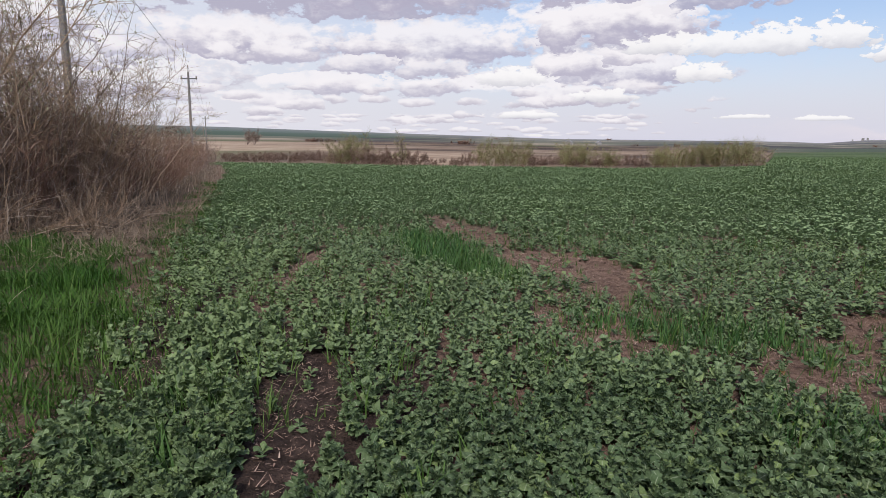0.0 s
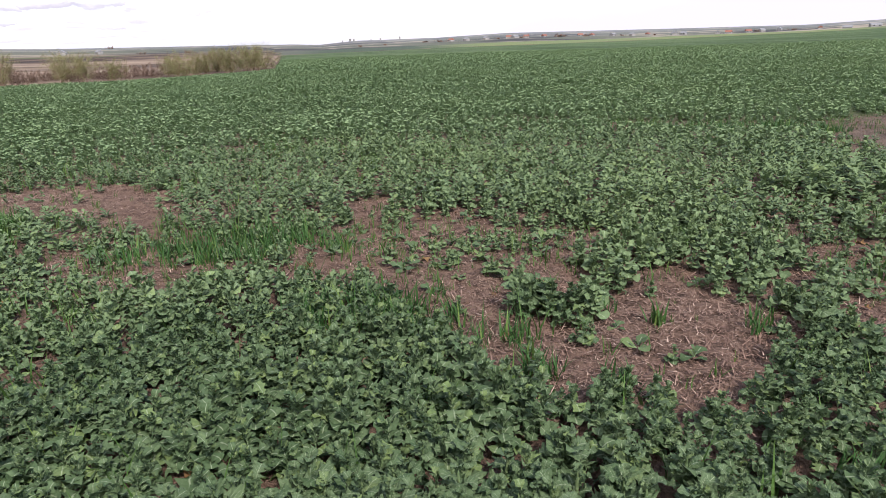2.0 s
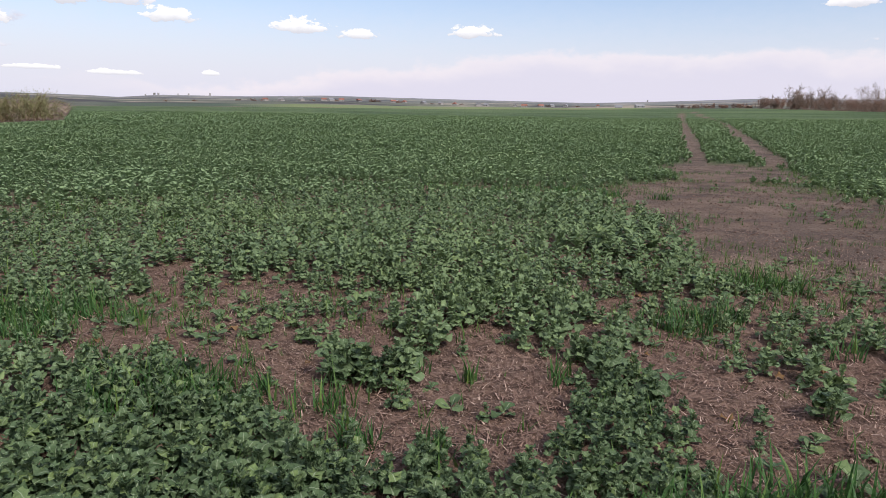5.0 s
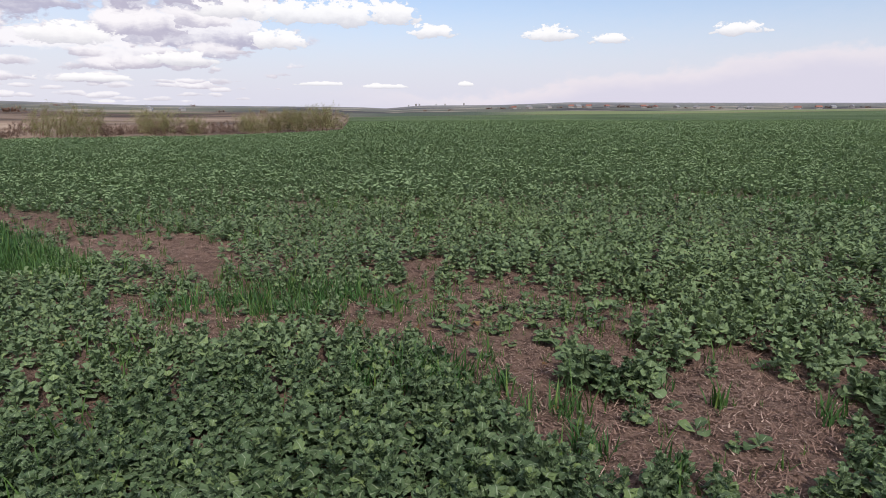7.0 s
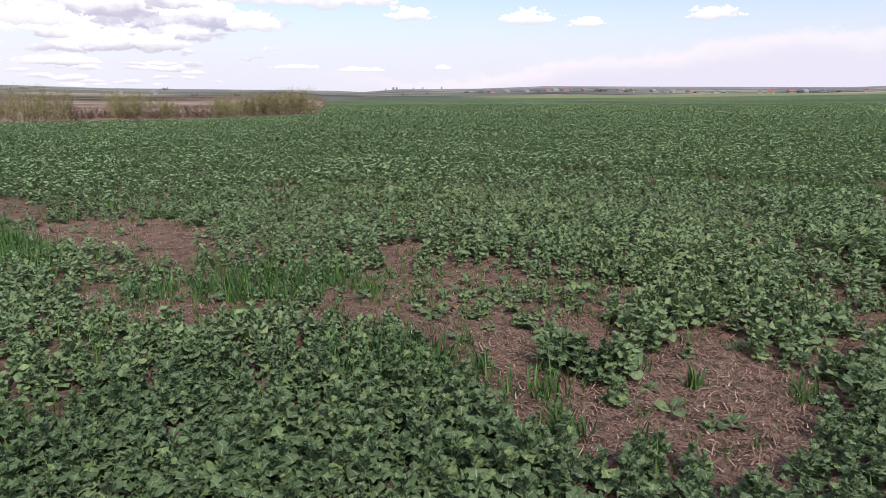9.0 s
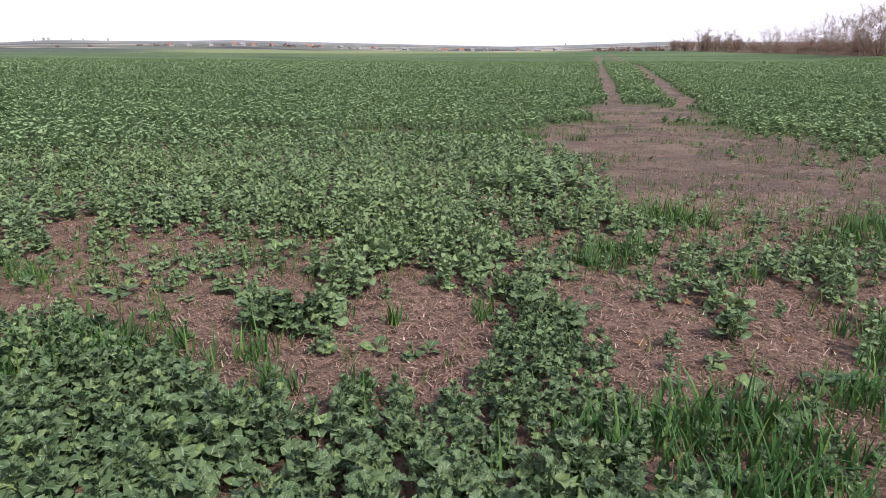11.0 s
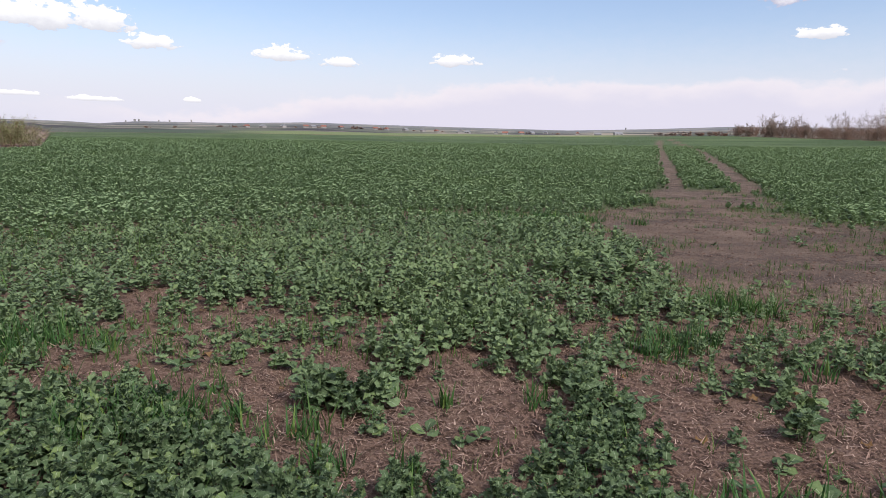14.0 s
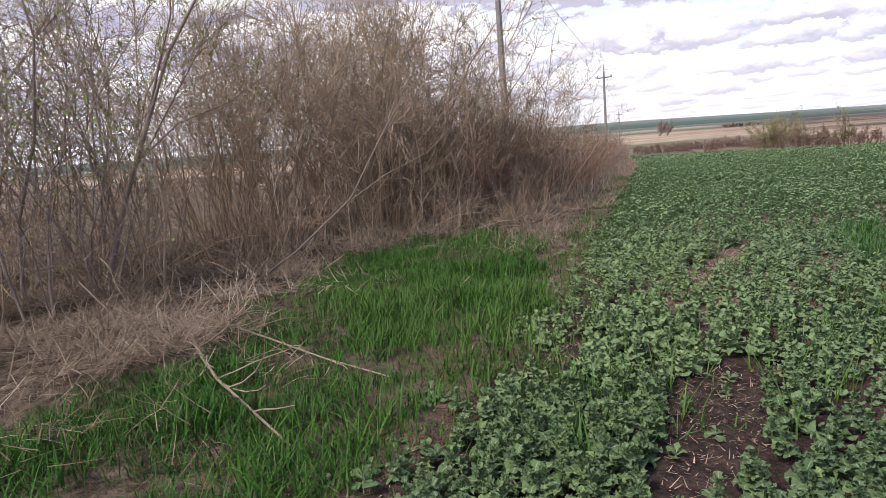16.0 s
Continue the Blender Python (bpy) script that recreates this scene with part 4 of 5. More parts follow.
    v, t, m = spread(kinds, p, g.uniform(0, 6.28, n), g.uniform(0.6, 1.3, n), g.integers(0, 6, n))
    tagged(new("withered_leaves", big_mesh("withered_leaves", v, t, WITHERED, {"rib": m}, True)), "withered orange-brown leaves on the soil", "leaves", kind="stuff")
    # clods
    lumps = []
    for k in range(6):
        bm = bmesh.new()
        bmesh.ops.create_icosphere(bm, subdivisions=1, radius=0.5)
        v = np.array([vert.co for vert in bm.verts]) * g.uniform(0.6, 1.2, (len(bm.verts), 1)) * [1, 0.8, 0.6]
        t = np.array([[q.index for q in f.verts] for f in bm.faces])
        bm.free()
        lumps.append((v, t, np.zeros(len(v))))
    lumpy = lambda x, y: np.clip(litter(x, y) + 0.6 * dirt_cover(x, y), 0, 1)
    p, g = scatter(1.1, 17, -100, 86, 80, lumpy, 309)
    n = len(p)
    v, t, m = spread(lumps, p, g.uniform(0, 6.28, n), g.uniform(0.010, 0.045, n) * g.uniform(0.6, 1.4, n), g.integers(0, 6, n))
    q, g = scatter(5, 24, -20, 74, 22, lambda x, y: 0.8 * dirt_cover(x, y) * smooth(value_noise(x, y, 1.3, 80), 0.3, 0.7), 312)
    v2, t2, m2 = spread(lumps, q, g.uniform(0, 6.28, len(q)), g.uniform(0.02, 0.055, len(q)), g.integers(0, 6, len(q)))
    v, t, m = merged([(v, t, m), (v2, t2, m2)])
    zero = {key: np.zeros(len(v)) for key in ("dirt", "dry", "crop", "valley", "hill", "green", "pale", "sunny", "haze", "damp", "open")}
    zero["damp"] = np.concatenate([np.zeros(len(v) - len(v2)), np.full(len(v2), 0.35)])
    tagged(new("soil_clods", big_mesh("soil_clods", v, t, LAND, zero, True)), "crumbly brown clods on the bare gaps", "soil", kind="stuff")


build_grasses()

# ---------------------------------------------------------------- woody growth


def tube(points, radii, sides=3):
    """A thin tapering tube along a polyline."""
    P, n = np.asarray(points, float), len(points)
    d = np.gradient(P, axis=0)
    d /= np.linalg.norm(d, axis=1)[:, None] + 1e-9
    ref = np.where(np.abs(d[:, 2:3]) > 0.9, [[1.0, 0, 0]], [[0, 0, 1.0]])
    u = np.cross(d, ref)
    u /= np.linalg.norm(u, axis=1)[:, None] + 1e-9
    w = np.cross(d, u)
    a = np.arange(sides) * 2 * math.pi / sides
    ring = u[:, None] * np.cos(a)[None, :, None] + w[:, None] * np.sin(a)[None, :, None]
    V = (P[:, None] + ring * np.asarray(radii, float)[:, None, None]).reshape(-1, 3)
    T = []
    for i in range(n - 1):
        for k in range(sides):
            p, q = i * sides + k, i * sides + (k + 1) % sides
            T += [(p, q, q + sides), (p, q + sides, p + sides)]
    return V, np.array(T), np.zeros(len(V))


def shoot(g, start, way, length, steps, wander, lift):
    """A wandering polyline that bends slowly upwards."""
    P, p, d = [np.array(start)], np.array(start, float), np.array(way, float)
    for _ in range(steps):
        d = d + g.normal(0, wander, 3) + [0, 0, lift]
        d /= np.linalg.norm(d)
        p = p + d * length / steps
        P.append(p)
    return np.array(P)


def aside(g, d, low, high):
    """A direction that leaves d at between low and high degrees."""
    d = d / (np.linalg.norm(d) + 1e-9)
    side = np.cross(d, g.normal(0, 1, 3))
    side /= np.linalg.norm(side) + 1e-9
    a = radians(g.uniform(low, high))
    return d * math.cos(a) + side * math.sin(a)


def leaflet(g, at, size):
    v = np.array([(0, 0, 0), (0.5, 0.28, 0.1), (1, 0, 0.05), (0.5, -0.28, 0.1)]) * size
    v = turned(v, g.uniform(0, 6.28), g.uniform(-1.2, 1.2)) + at
    return v, np.array([(0, 1, 2), (0, 2, 3)]), np.zeros(4)


def shrub_model(name, seed, height, stems, branches, twigs, lean, base, thick, bark_material, buds=0.0, bud_size=0.03, bud_material=None, low=0.15, coarse=1.0, single=True, wander=0.15, lift=0.02):
    """A many-stemmed shrub: stems, fine twigs and, where it sprouts, buds."""
    g = np.random.default_rng(seed)
    wood, fine, tips = [], [], []
    for _ in range(stems):
        a = g.uniform(0, 6.28)
        foot = np.array([math.cos(a), math.sin(a), 0]) * base * math.sqrt(g.uniform(0, 1)) + [0, 0, -0.05]
        tilt = abs(g.normal(0, lean)) + 3
        way = np.array([math.cos(a) * math.sin(radians(tilt)), math.sin(a) * math.sin(radians(tilt)), math.cos(radians(tilt))])
        long = height * g.uniform(0.5, 1.0)
        line = shoot(g, foot, way, long, 8 if twigs else 5, wander, lift)
        parts_of = len(line) - 1
        r0 = thick * g.uniform(0.6, 1.3)
        wood.append(tube(line, np.linspace(r0, 0.0035, parts_of + 1), 4 if r0 > 0.02 else 3))
        for _ in range(branches):
            s = g.uniform(low, 0.97)
            k = min(int(s * parts_of), parts_of - 1)
            at = line[k] + (line[k + 1] - line[k]) * (s * parts_of - k)
            far = long * g.uniform(0.14, 0.38) * (1.15 - 0.6 * s) * (1.0 if twigs else 1.5)
            twig = shoot(g, at, aside(g, line[k + 1] - line[k], 25, 75), far, 3, 0.2, 0.10)
            fine.append(tube(twig, [0.0045 * coarse, 0.0035 * coarse, 0.003 * coarse, 0.002 * coarse]))
            for _ in range(twigs):
                j = int(g.integers(0, 3))
                u = g.uniform(0, 1)
                spot = twig[j] + (twig[j + 1] - twig[j]) * u
                end = spot + aside(g, twig[j + 1] - twig[j], 20, 75) * far * g.uniform(0.25, 0.6)
                fine.append(tube([spot, end], [0.0028 * coarse, 0.0016 * coarse]))
                if buds and g.uniform() < buds and end[2] > height * 0.35:
                    tips.append(leaflet(g, end, bud_size * g.uniform(0.6, 1.4)))
                    tips.append(leaflet(g, spot, bud_size * g.uniform(0.5, 1.2)))
    thing = new(name)
    if single:
        for v, t, _ in wood:
            part("stem", big_mesh("stem", v, t, bark_material, None, True), thing)
        wood = []
    for label, pieces, material in (("branchwork", wood, bark_material), ("brushwood", fine, bark_material), ("bud_growth", tips, bud_material)):
        if pieces:
            v, t, _ = merged(pieces)
            part(label, big_mesh(label, v, t, material), thing, "", "stuff")
    return thing


def planted(models, places, words, category, group, seed, tilt=3.0):
    """Puts models, then copies of them, at (x, y, size)."""
    g = np.random.default_rng(seed)
    used = set()
    for x, y, size in places:
        k = int(g.integers(len(models)))
        m = pose(x, y, float(land_height(x, y)) - 0.02, g.normal(0, tilt), g.normal(0, tilt), g.uniform(0, 360)) @ Matrix.Diagonal((size * g.uniform(0.9, 1.1), size * g.uniform(0.9, 1.1), size, 1))
        if k in used:
            ob = copy_thing(models[k], m)
        else:
            ob = models[k]
            used.add(k)
        ob.matrix_basis = m
        tagged(ob, words, category, group)
    for k, model in enumerate(models):
        if k not in used:
            for child in list(model.children):
                bpy.data.objects.remove(child)
            bpy.data.objects.remove(model)


HEDGE_X = [-9.4, -10.3, -11.3, -12.0, -12.3, -14.4, -20.6, -30.6, -40.6, -53, -68]
HEDGE_Y = [-7.0, -2.8, -0.2, 2.3, 4.7, 7.9, 12.9, 20.5, 27.9, 37.0, 48.4]


def hedge_line(count_at, back, jitter, seed):
    """Places along the hedge at the given distances along it, set back from its front."""
    g = np.random.default_rng(seed)
    run = np.concatenate([[0], np.cumsum(np.hypot(np.diff(HEDGE_X), np.diff(HEDGE_Y)))])
    s = np.array(count_at)
    x, y = np.interp(s, run, HEDGE_X), np.interp(s, run, HEDGE_Y)
    dx, dy = np.interp(s + 0.5, run, HEDGE_X) - x, np.interp(s + 0.5, run, HEDGE_Y) - y
    k = np.hypot(dx, dy) + 1e-9
    return x - dy / k * back + g.normal(0, jitter, len(s)), y + dx / k * back + g.normal(0, jitter, len(s)), s


def hedge_height(run):
    """Height of the hedge's crown along its run."""
    return float(np.interp(run, [0, 11.5, 14, 16, 23, 36], [6.5, 6.5, 6.1, 4.6, 3.4, 3.0]))


def build_hedge():
    tall = [shrub_model("shrub", 40 + k, 5.5, 14, 12, 5, 12, 0.8, 0.021, (BARK, BARK_DARK, BARK)[k % 3], 0.7, 0.05, BUDS, 0.36, 1.55, wander=0.13, lift=0.03) for k in range(6)]
    places = []
    for back, first, last, step, size, seed in ((1.3, 0, 8, 1.25, 0.92, 1), (1.3, 8, 21, 1.0, 0.97, 4), (2.8, 0.7, 8, 2.2, 1.0, 2), (2.8, 8.3, 21, 1.15, 1.04, 5), (5.0, 9.3, 20, 1.5, 1.1, 3)):
        x, y, s = hedge_line(np.arange(first, last, step), back, 0.3, seed)
        places += [(a, b, hedge_height(c) / 5.5 * size * (0.92 + 0.16 * math.sin(3.1 * c))) for a, b, c in zip(x, y, s)]
    planted(tall, places, "tall leafless grey-brown shrub with pale opening buds", "shrub", "shrubs of the hedgerow", 11)
    # the hedge runs on, lower, into the distance
    mid = [shrub_model("shrub", 60 + k, 4.4, 20, 11, 4, 14, 0.9, 0.018, (BARK_DARK, RUST)[k % 2], single=False) for k in range(4)]
    x, y, s = hedge_line(np.concatenate([np.arange(20.5, 40, 1.9), np.arange(40, 83, 3.0)]), 1.2, 0.3, 4)
    places = [(a, b, 0.64 + 0.07 * math.sin(2.3 * c)) for a, b, c in zip(x, y, s)]
    x, y, s = hedge_line(np.arange(21, 82, 4.5), 3.2, 0.4, 5)
    places += [(a, b, 0.70) for a, b in zip(x, y)]
    planted(mid, places, "leafless brown shrub in the long hedgerow", "shrub", "shrubs of the far hedgerow", 12)
    # low ochre thicket along the front
    low = [shrub_model("thicket", 80 + k, 2.8, 28, 6, 1, 16, 0.8, 0.0100, (BARK_OCHRE, BARK, BARK_OCHRE, RUST, BARK)[k % 5], 0.3, 0.035, BUDS, low=0.2, coarse=1.35, single=False, wander=0.15) for k in range(5)]
    x, y, s = hedge_line(np.arange(7.5, 11.5, 1.15), 0.75, 0.25, 6)
    rows = [(a, b, 0.85 + 0.2 * math.sin(1.7 * c) ** 2) for a, b, c in zip(x, y, s)]
    x, y, s = hedge_line(np.arange(0.5, 11.5, 2.3), 1.6, 0.3, 8)
    rows += [(a, b, 1.1 + 0.15 * math.sin(1.3 * c)) for a, b, c in zip(x, y, s)]
    planted(low, rows, "low thicket of ochre-brown leafless canes", "thicket", "thickets before the hedgerow", 13)
    brown = [shrub_model("thicket", 160 + k, 2.8, 34, 9, 2, 15, 0.8, 0.0100, (BROWN, BARK_DARK, RUST, BROWN)[k], 0.15, 0.03, BUDS, low=0.2, coarse=1.4, single=False, wander=0.15) for k in range(4)]
    x, y, s = hedge_line(np.concatenate([np.arange(11.7, 15, 0.8), np.arange(15, 24, 1.1), np.arange(24, 60, 2.2)]), 1.35, 0.25, 16)
    rows = [(a, b, min(0.95 + 0.2 * math.sin(1.7 * c) ** 2, hedge_height(c) / 3.7)) for a, b, c in zip(x, y, s)]
    x, y, s = hedge_line(np.arange(12, 24, 1.5), 2.6, 0.3, 17)
    rows += [(a, b, min(1.15, hedge_height(c) / 3.2)) for a, b, c in zip(x, y, s)]
    planted(brown, rows, "dense brown thicket of leafless twigs", "thicket", "thickets before the hedgerow", 18)
    # dead canes lying about at the foot
    dead = [shrub_model("dead_canes", 95 + k, 2.2, 24, 3, 0, 48, 0.6, 0.0080, (BARK_PALE, BARK, BARK_OCHRE)[k], low=0.3, single=False, wander=0.22, lift=-0.06) for k in range(3)]
    x, y, s = hedge_line(np.arange(2.0, 15.5, 0.8), -0.3, 0.35, 7)
    heap = [(a, b, (0.75 + 0.3 * math.sin(2.1 * c) ** 2) * (1.0 if c < 11 else 0.6)) for a, b, c in zip(x, y, s)]
    x, y, s = hedge_line(np.arange(10.5, 15.5, 0.9), -0.7, 0.35, 9)
    heap += [(a, b, 0.5 + 0.25 * math.sin(2.7 * c) ** 2) for a, b, c in zip(x, y, s)]
    planted(dead, heap, "pale dead canes lying at the hedge foot", "dead canes", "dead canes at the hedge foot", 14)
    # slender young trees standing forward
    slim = [shrub_model("young_tree", 120 + k, 5.6, 4, 24, 5, 14, 0.2, 0.020, (BARK, BARK_DARK)[k], 0.9, 0.06, BUDS_GREEN, 0.12, wander=0.14) for k in range(2)]
    planted(slim, [(-8.4, -2.3, 1.0), (-8.0, -3.3, 0.95), (-9.3, -1.0, 0.8), (-9.0, -1.7, 0.9), (-8.9, -2.9, 1.05)], "slender dark-stemmed young tree with first green leaves", "tree", "young trees before the hedgerow", 15, 5)


def fallen_branch(points, radius, forks, seed, words, material):
    """A bare branch lying on the grass with a few side twigs."""
    g = np.random.default_rng(seed)
    line = np.array(points, float)
    line[:, 2] += land_height(line[:, 0], line[:, 1])
    thing = new("fallen_branch")
    v, t, _ = tube(line, np.linspace(radius, radius * 0.45, len(line)), 6)
    part("limb", big_mesh("limb", v, t, material, None, True), thing)
    for s, long in forks:
        k = min(int(s * (len(line) - 1)), len(line) - 2)
        at = line[k] + (line[k + 1] - line[k]) * (s * (len(line) - 1) - k)
        way = aside(g, line[k + 1] - line[k], 25, 55)
        way[2] = abs(way[2]) * 0.5
        v, t, _ = tube(shoot(g, at, way, long, 4, 0.15, 0.02), np.linspace(radius * 0.45, 0.003, 5), 4)
        part("twig", big_mesh("twig", v, t, material), thing)
    tagged(thing, words, "branch", "fallen branches on the bank")


def sapling(lines, radii, seed, words, twigs, leaf_size):
    """A leaning stem with boughs, side twigs and small first leaves; lines are the stem and its boughs."""
    g = np.random.default_rng(seed)
    thing = new("sapling")
    leaves = []
    for k, (points, radius) in enumerate(zip(lines, radii)):
        line = np.array(points, float)
        v, t, _ = tube(line, np.linspace(radius, radius * 0.3, len(line)), 6)
        part("bough" if k else "stem", big_mesh("stem", v, t, BARK_DARK, None, True), thing)
        for _ in range(twigs):
            s = g.uniform(0.25, 1.0) * (len(line) - 1)
            j = min(int(s), len(line) - 2)
            at = line[j] + (line[j + 1] - line[j]) * (s - j)
            way = shoot(g, at, aside(g, line[j + 1] - line[j], 30, 75), g.uniform(0.3, 0.9), 4, 0.22, 0.06)
            v, t, _ = tube(way, [0.006, 0.005, 0.004, 0.003, 0.002])
            part("twig", big_mesh("twig", v, t, BARK), thing)
            for _ in range(7):
                leaves.append(leaflet(g, way[int(g.integers(1, 5))] + g.normal(0, 0.02, 3), leaf_size * g.uniform(0.6, 1.3)))
    v, t, _ = merged(leaves)
    part("foliage", big_mesh("foliage", v, t, BUDS_GREEN), thing, "sparse yellow-green first leaves", "stuff")
    tagged(thing, words, "tree", "saplings before the hedgerow")


build_hedge()
sapling([[(-9.63, -1.82, -0.05), (-9.6, -1.4, 1.21), (-9.55, -0.97, 2.24), (-9.48, -0.6, 3.1), (-9.4, -0.15, 3.79), (-9.29, 0.32, 4.57)],
         [(-9.55, -0.97, 2.24), (-9.5, -0.75, 2.9), (-9.5, -0.5, 3.6), (-9.5, -0.4, 4.5)], [(-9.6, -1.2, 1.7), (-9.6, -0.6, 2.2), (-9.6, 0.1, 2.45), (-9.6, 0.8, 2.9)]],
        (0.042, 0.022, 0.013), 31, "leaning grey-brown sapling with sparse first leaves", 14, 0.06)
sapling([[(-9.5, -2.75, -0.05), (-9.4, -2.6, 1.1), (-9.3, -2.25, 2.1), (-9.2, -2.05, 3.3), (-9.2, -2.2, 4.4)], [(-9.4, -2.5, 1.3), (-9.3, -3.0, 2.2), (-9.2, -3.2, 3.4)]],
        (0.028, 0.018), 32, "slender forked sapling with yellow-green leaves", 16, 0.06)
sapling([[(-8.6, -3.2, 0.15), (-8.5, -2.5, 0.55), (-8.45, -1.7, 0.62), (-8.4, -0.9, 0.7)], [(-8.6, -3.1, 1.0), (-8.5, -2.2, 1.35), (-8.4, -1.2, 1.75)]],
        (0.012, 0.012), 33, "low sprawling shoots with yellow-green leaves", 10, 0.05)
fallen_branch([(-6.94, -0.55, 0.10), (-6.3, -0.24, 0.11), (-5.6, 0.1, 0.10), (-4.9, 0.45, 0.07), (-4.25, 0.79, 0.04)], 0.012, [(0.2, 0.6), (0.3, 0.5), (0.35, 0.5), (0.55, 0.9), (0.6, 0.4), (0.75, 0.5)], 5,
              "pale bare fallen branch lying in green grass", BARK_PALE)
fallen_branch([(-5.94, -0.55, 0.10), (-5.3, -0.46, 0.13), (-4.7, -0.34, 0.12), (-4.1, -0.17, 0.10), (-3.49, 0.04, 0.03)], 0.016,
              [(0.15, 0.5), (0.2, 0.7), (0.25, 0.5), (0.3, 0.8), (0.5, 0.6), (0.55, 0.7), (0.6, 0.6), (0.7, 0.5), (0.8, 0.4)], 6, "forked pale fallen branch lying in the grass", BARK_PALE)
fallen_branch([(-9.2, 0.1, 0.0), (-9.57, 0.77, 0.3), (-9.86, 1.69, 0.96), (-9.94, 2.28, 1.88), (-10.05, 2.69, 2.46)], 0.018, [(0.4, 0.7), (0.6, 0.9), (0.75, 0.8), (0.9, 0.6)], 7,
              "leaning dead branch reaching out of the hedgerow", BARK_DARK)
fallen_branch([(-9.86, 1.69, 0.94), (-9.84, 2.27, 1.29), (-9.76, 2.95, 1.57), (-9.74, 3.35, 1.9)], 0.011, [(0.5, 0.5), (0.8, 0.5)], 8, "thin dead branch leaning against another", BARK_PALE)
fallen_branch([(-7.2, -1.6, 0.55), (-6.9, -1.35, 0.35), (-6.4, -1.1, 0.08)], 0.007, [(0.4, 0.3)], 10, "thin dark dead stalk standing aslant in dry grass", BARK_DARK)
fallen_branch([(-6.6, 2.25, 0.05), (-6.1, 2.4, 0.06), (-5.5, 2.65, 0.05)], 0.006, [(0.5, 0.3)], 9, "thin dry stalk lying on the grass", BARK_PALE)

# ---------------------------------------------------------------- power line


def rod(points, radii, sides=8):
    v, t, _ = tube(points, radii, sides)
    n = len(v)
    caps = [(0, k + 1, k) for k in range(1, sides - 1)] + [(n - sides, n - sides + k, n - sides + k + 1) for k in range(1, sides - 1)]
    return v, np.concatenate([t, np.array(caps)]), None


def polar(az, r):
    return r * math.sin(radians(az)), r * math.cos(radians(az))


def utility_pole(az, r, top, arm_turn):
    """Concrete pole with a crossarm and three insulators; top is the height of its tip."""
    x, y = polar(az, r)
    z = float(land_height(x, y)) - 0.3
    thing = new("utility_pole")
    thing.matrix_world = pose(x, y, z, 0, 0, arm_turn)
    h = top - z
    v, t, _ = rod([(0, 0, 0), (0, 0, h * 0.5), (0, 0, h - 0.55)], [0.15, 0.125, 0.095], 8)
    part("post", big_mesh("post", v, t, CONCRETE), thing)
    v, t, _ = rod([(0, 0, h - 0.9), (0, 0, h - 0.15)], [0.03, 0.022], 6)
    pin = part("top_pin", big_mesh("top_pin", v, t, STEEL), thing)
    v, t, _ = rod([(-0.75, 0.1, h - 1.15), (0.75, 0.1, h - 1.15)], [0.05, 0.05], 4)
    arm = part("crossarm", big_mesh("crossarm", v, t, STEEL), thing)
    for px, pz in ((-0.68, h - 1.1), (0.68, h - 1.1), (0, h - 0.15)):
        v, t, _ = rod([(px, 0.1 if px else 0, pz), (px, 0.1 if px else 0, pz + 0.07), (px, 0.1 if px else 0, pz + 0.1), (px, 0.1 if px else 0, pz + 0.18)], [0.03, 0.07, 0.045, 0.06], 8)
        part("insulator", big_mesh("insulator", v, t, GLAZED), arm if px else pin)
    tagged(thing, "grey concrete power pole with a short crossarm", "utility pole", "poles of the power line")
    return np.array((x, y, z)), h, arm_turn


def wire(a, b, sag):
    s = np.linspace(0, 1, 24)[:, None]
    P = np.array(a) * (1 - s) + np.array(b) * s
    P[:, 2] -= 4 * sag * (s * (1 - s))[:, 0]
    v, t, _ = tube(P, np.full(24, 0.007), 4)
    tagged(new("overhead_wire", big_mesh("overhead_wire", v, t, STEEL)), "thin dark wire strung between power poles", "wire", "wires of the power line")


def build_power_line():
    poles = [utility_pole(-65.5, 25.0, 9.4, 35), utility_pole(-56.75, 64, 8.35, 35), utility_pole(-55.55, 150, 7.6, 35), utility_pole(-112, 45, 9.0, 35)]
    def tip(pole, px, dz):
        c, s = math.cos(radians(pole[2])), math.sin(radians(pole[2]))
        return pole[0] + [px * c, px * s, pole[1] + dz]
    for a, b, sag in ((0, 1, 0.35), (1, 2, 0.8), (3, 0, 0.6)):
        for px, dz in ((-0.68, -0.92), (0.68, -0.92), (0.0, 0.03)):
            wire(tip(poles[a], px, dz), tip(poles[b], px, dz), sag)


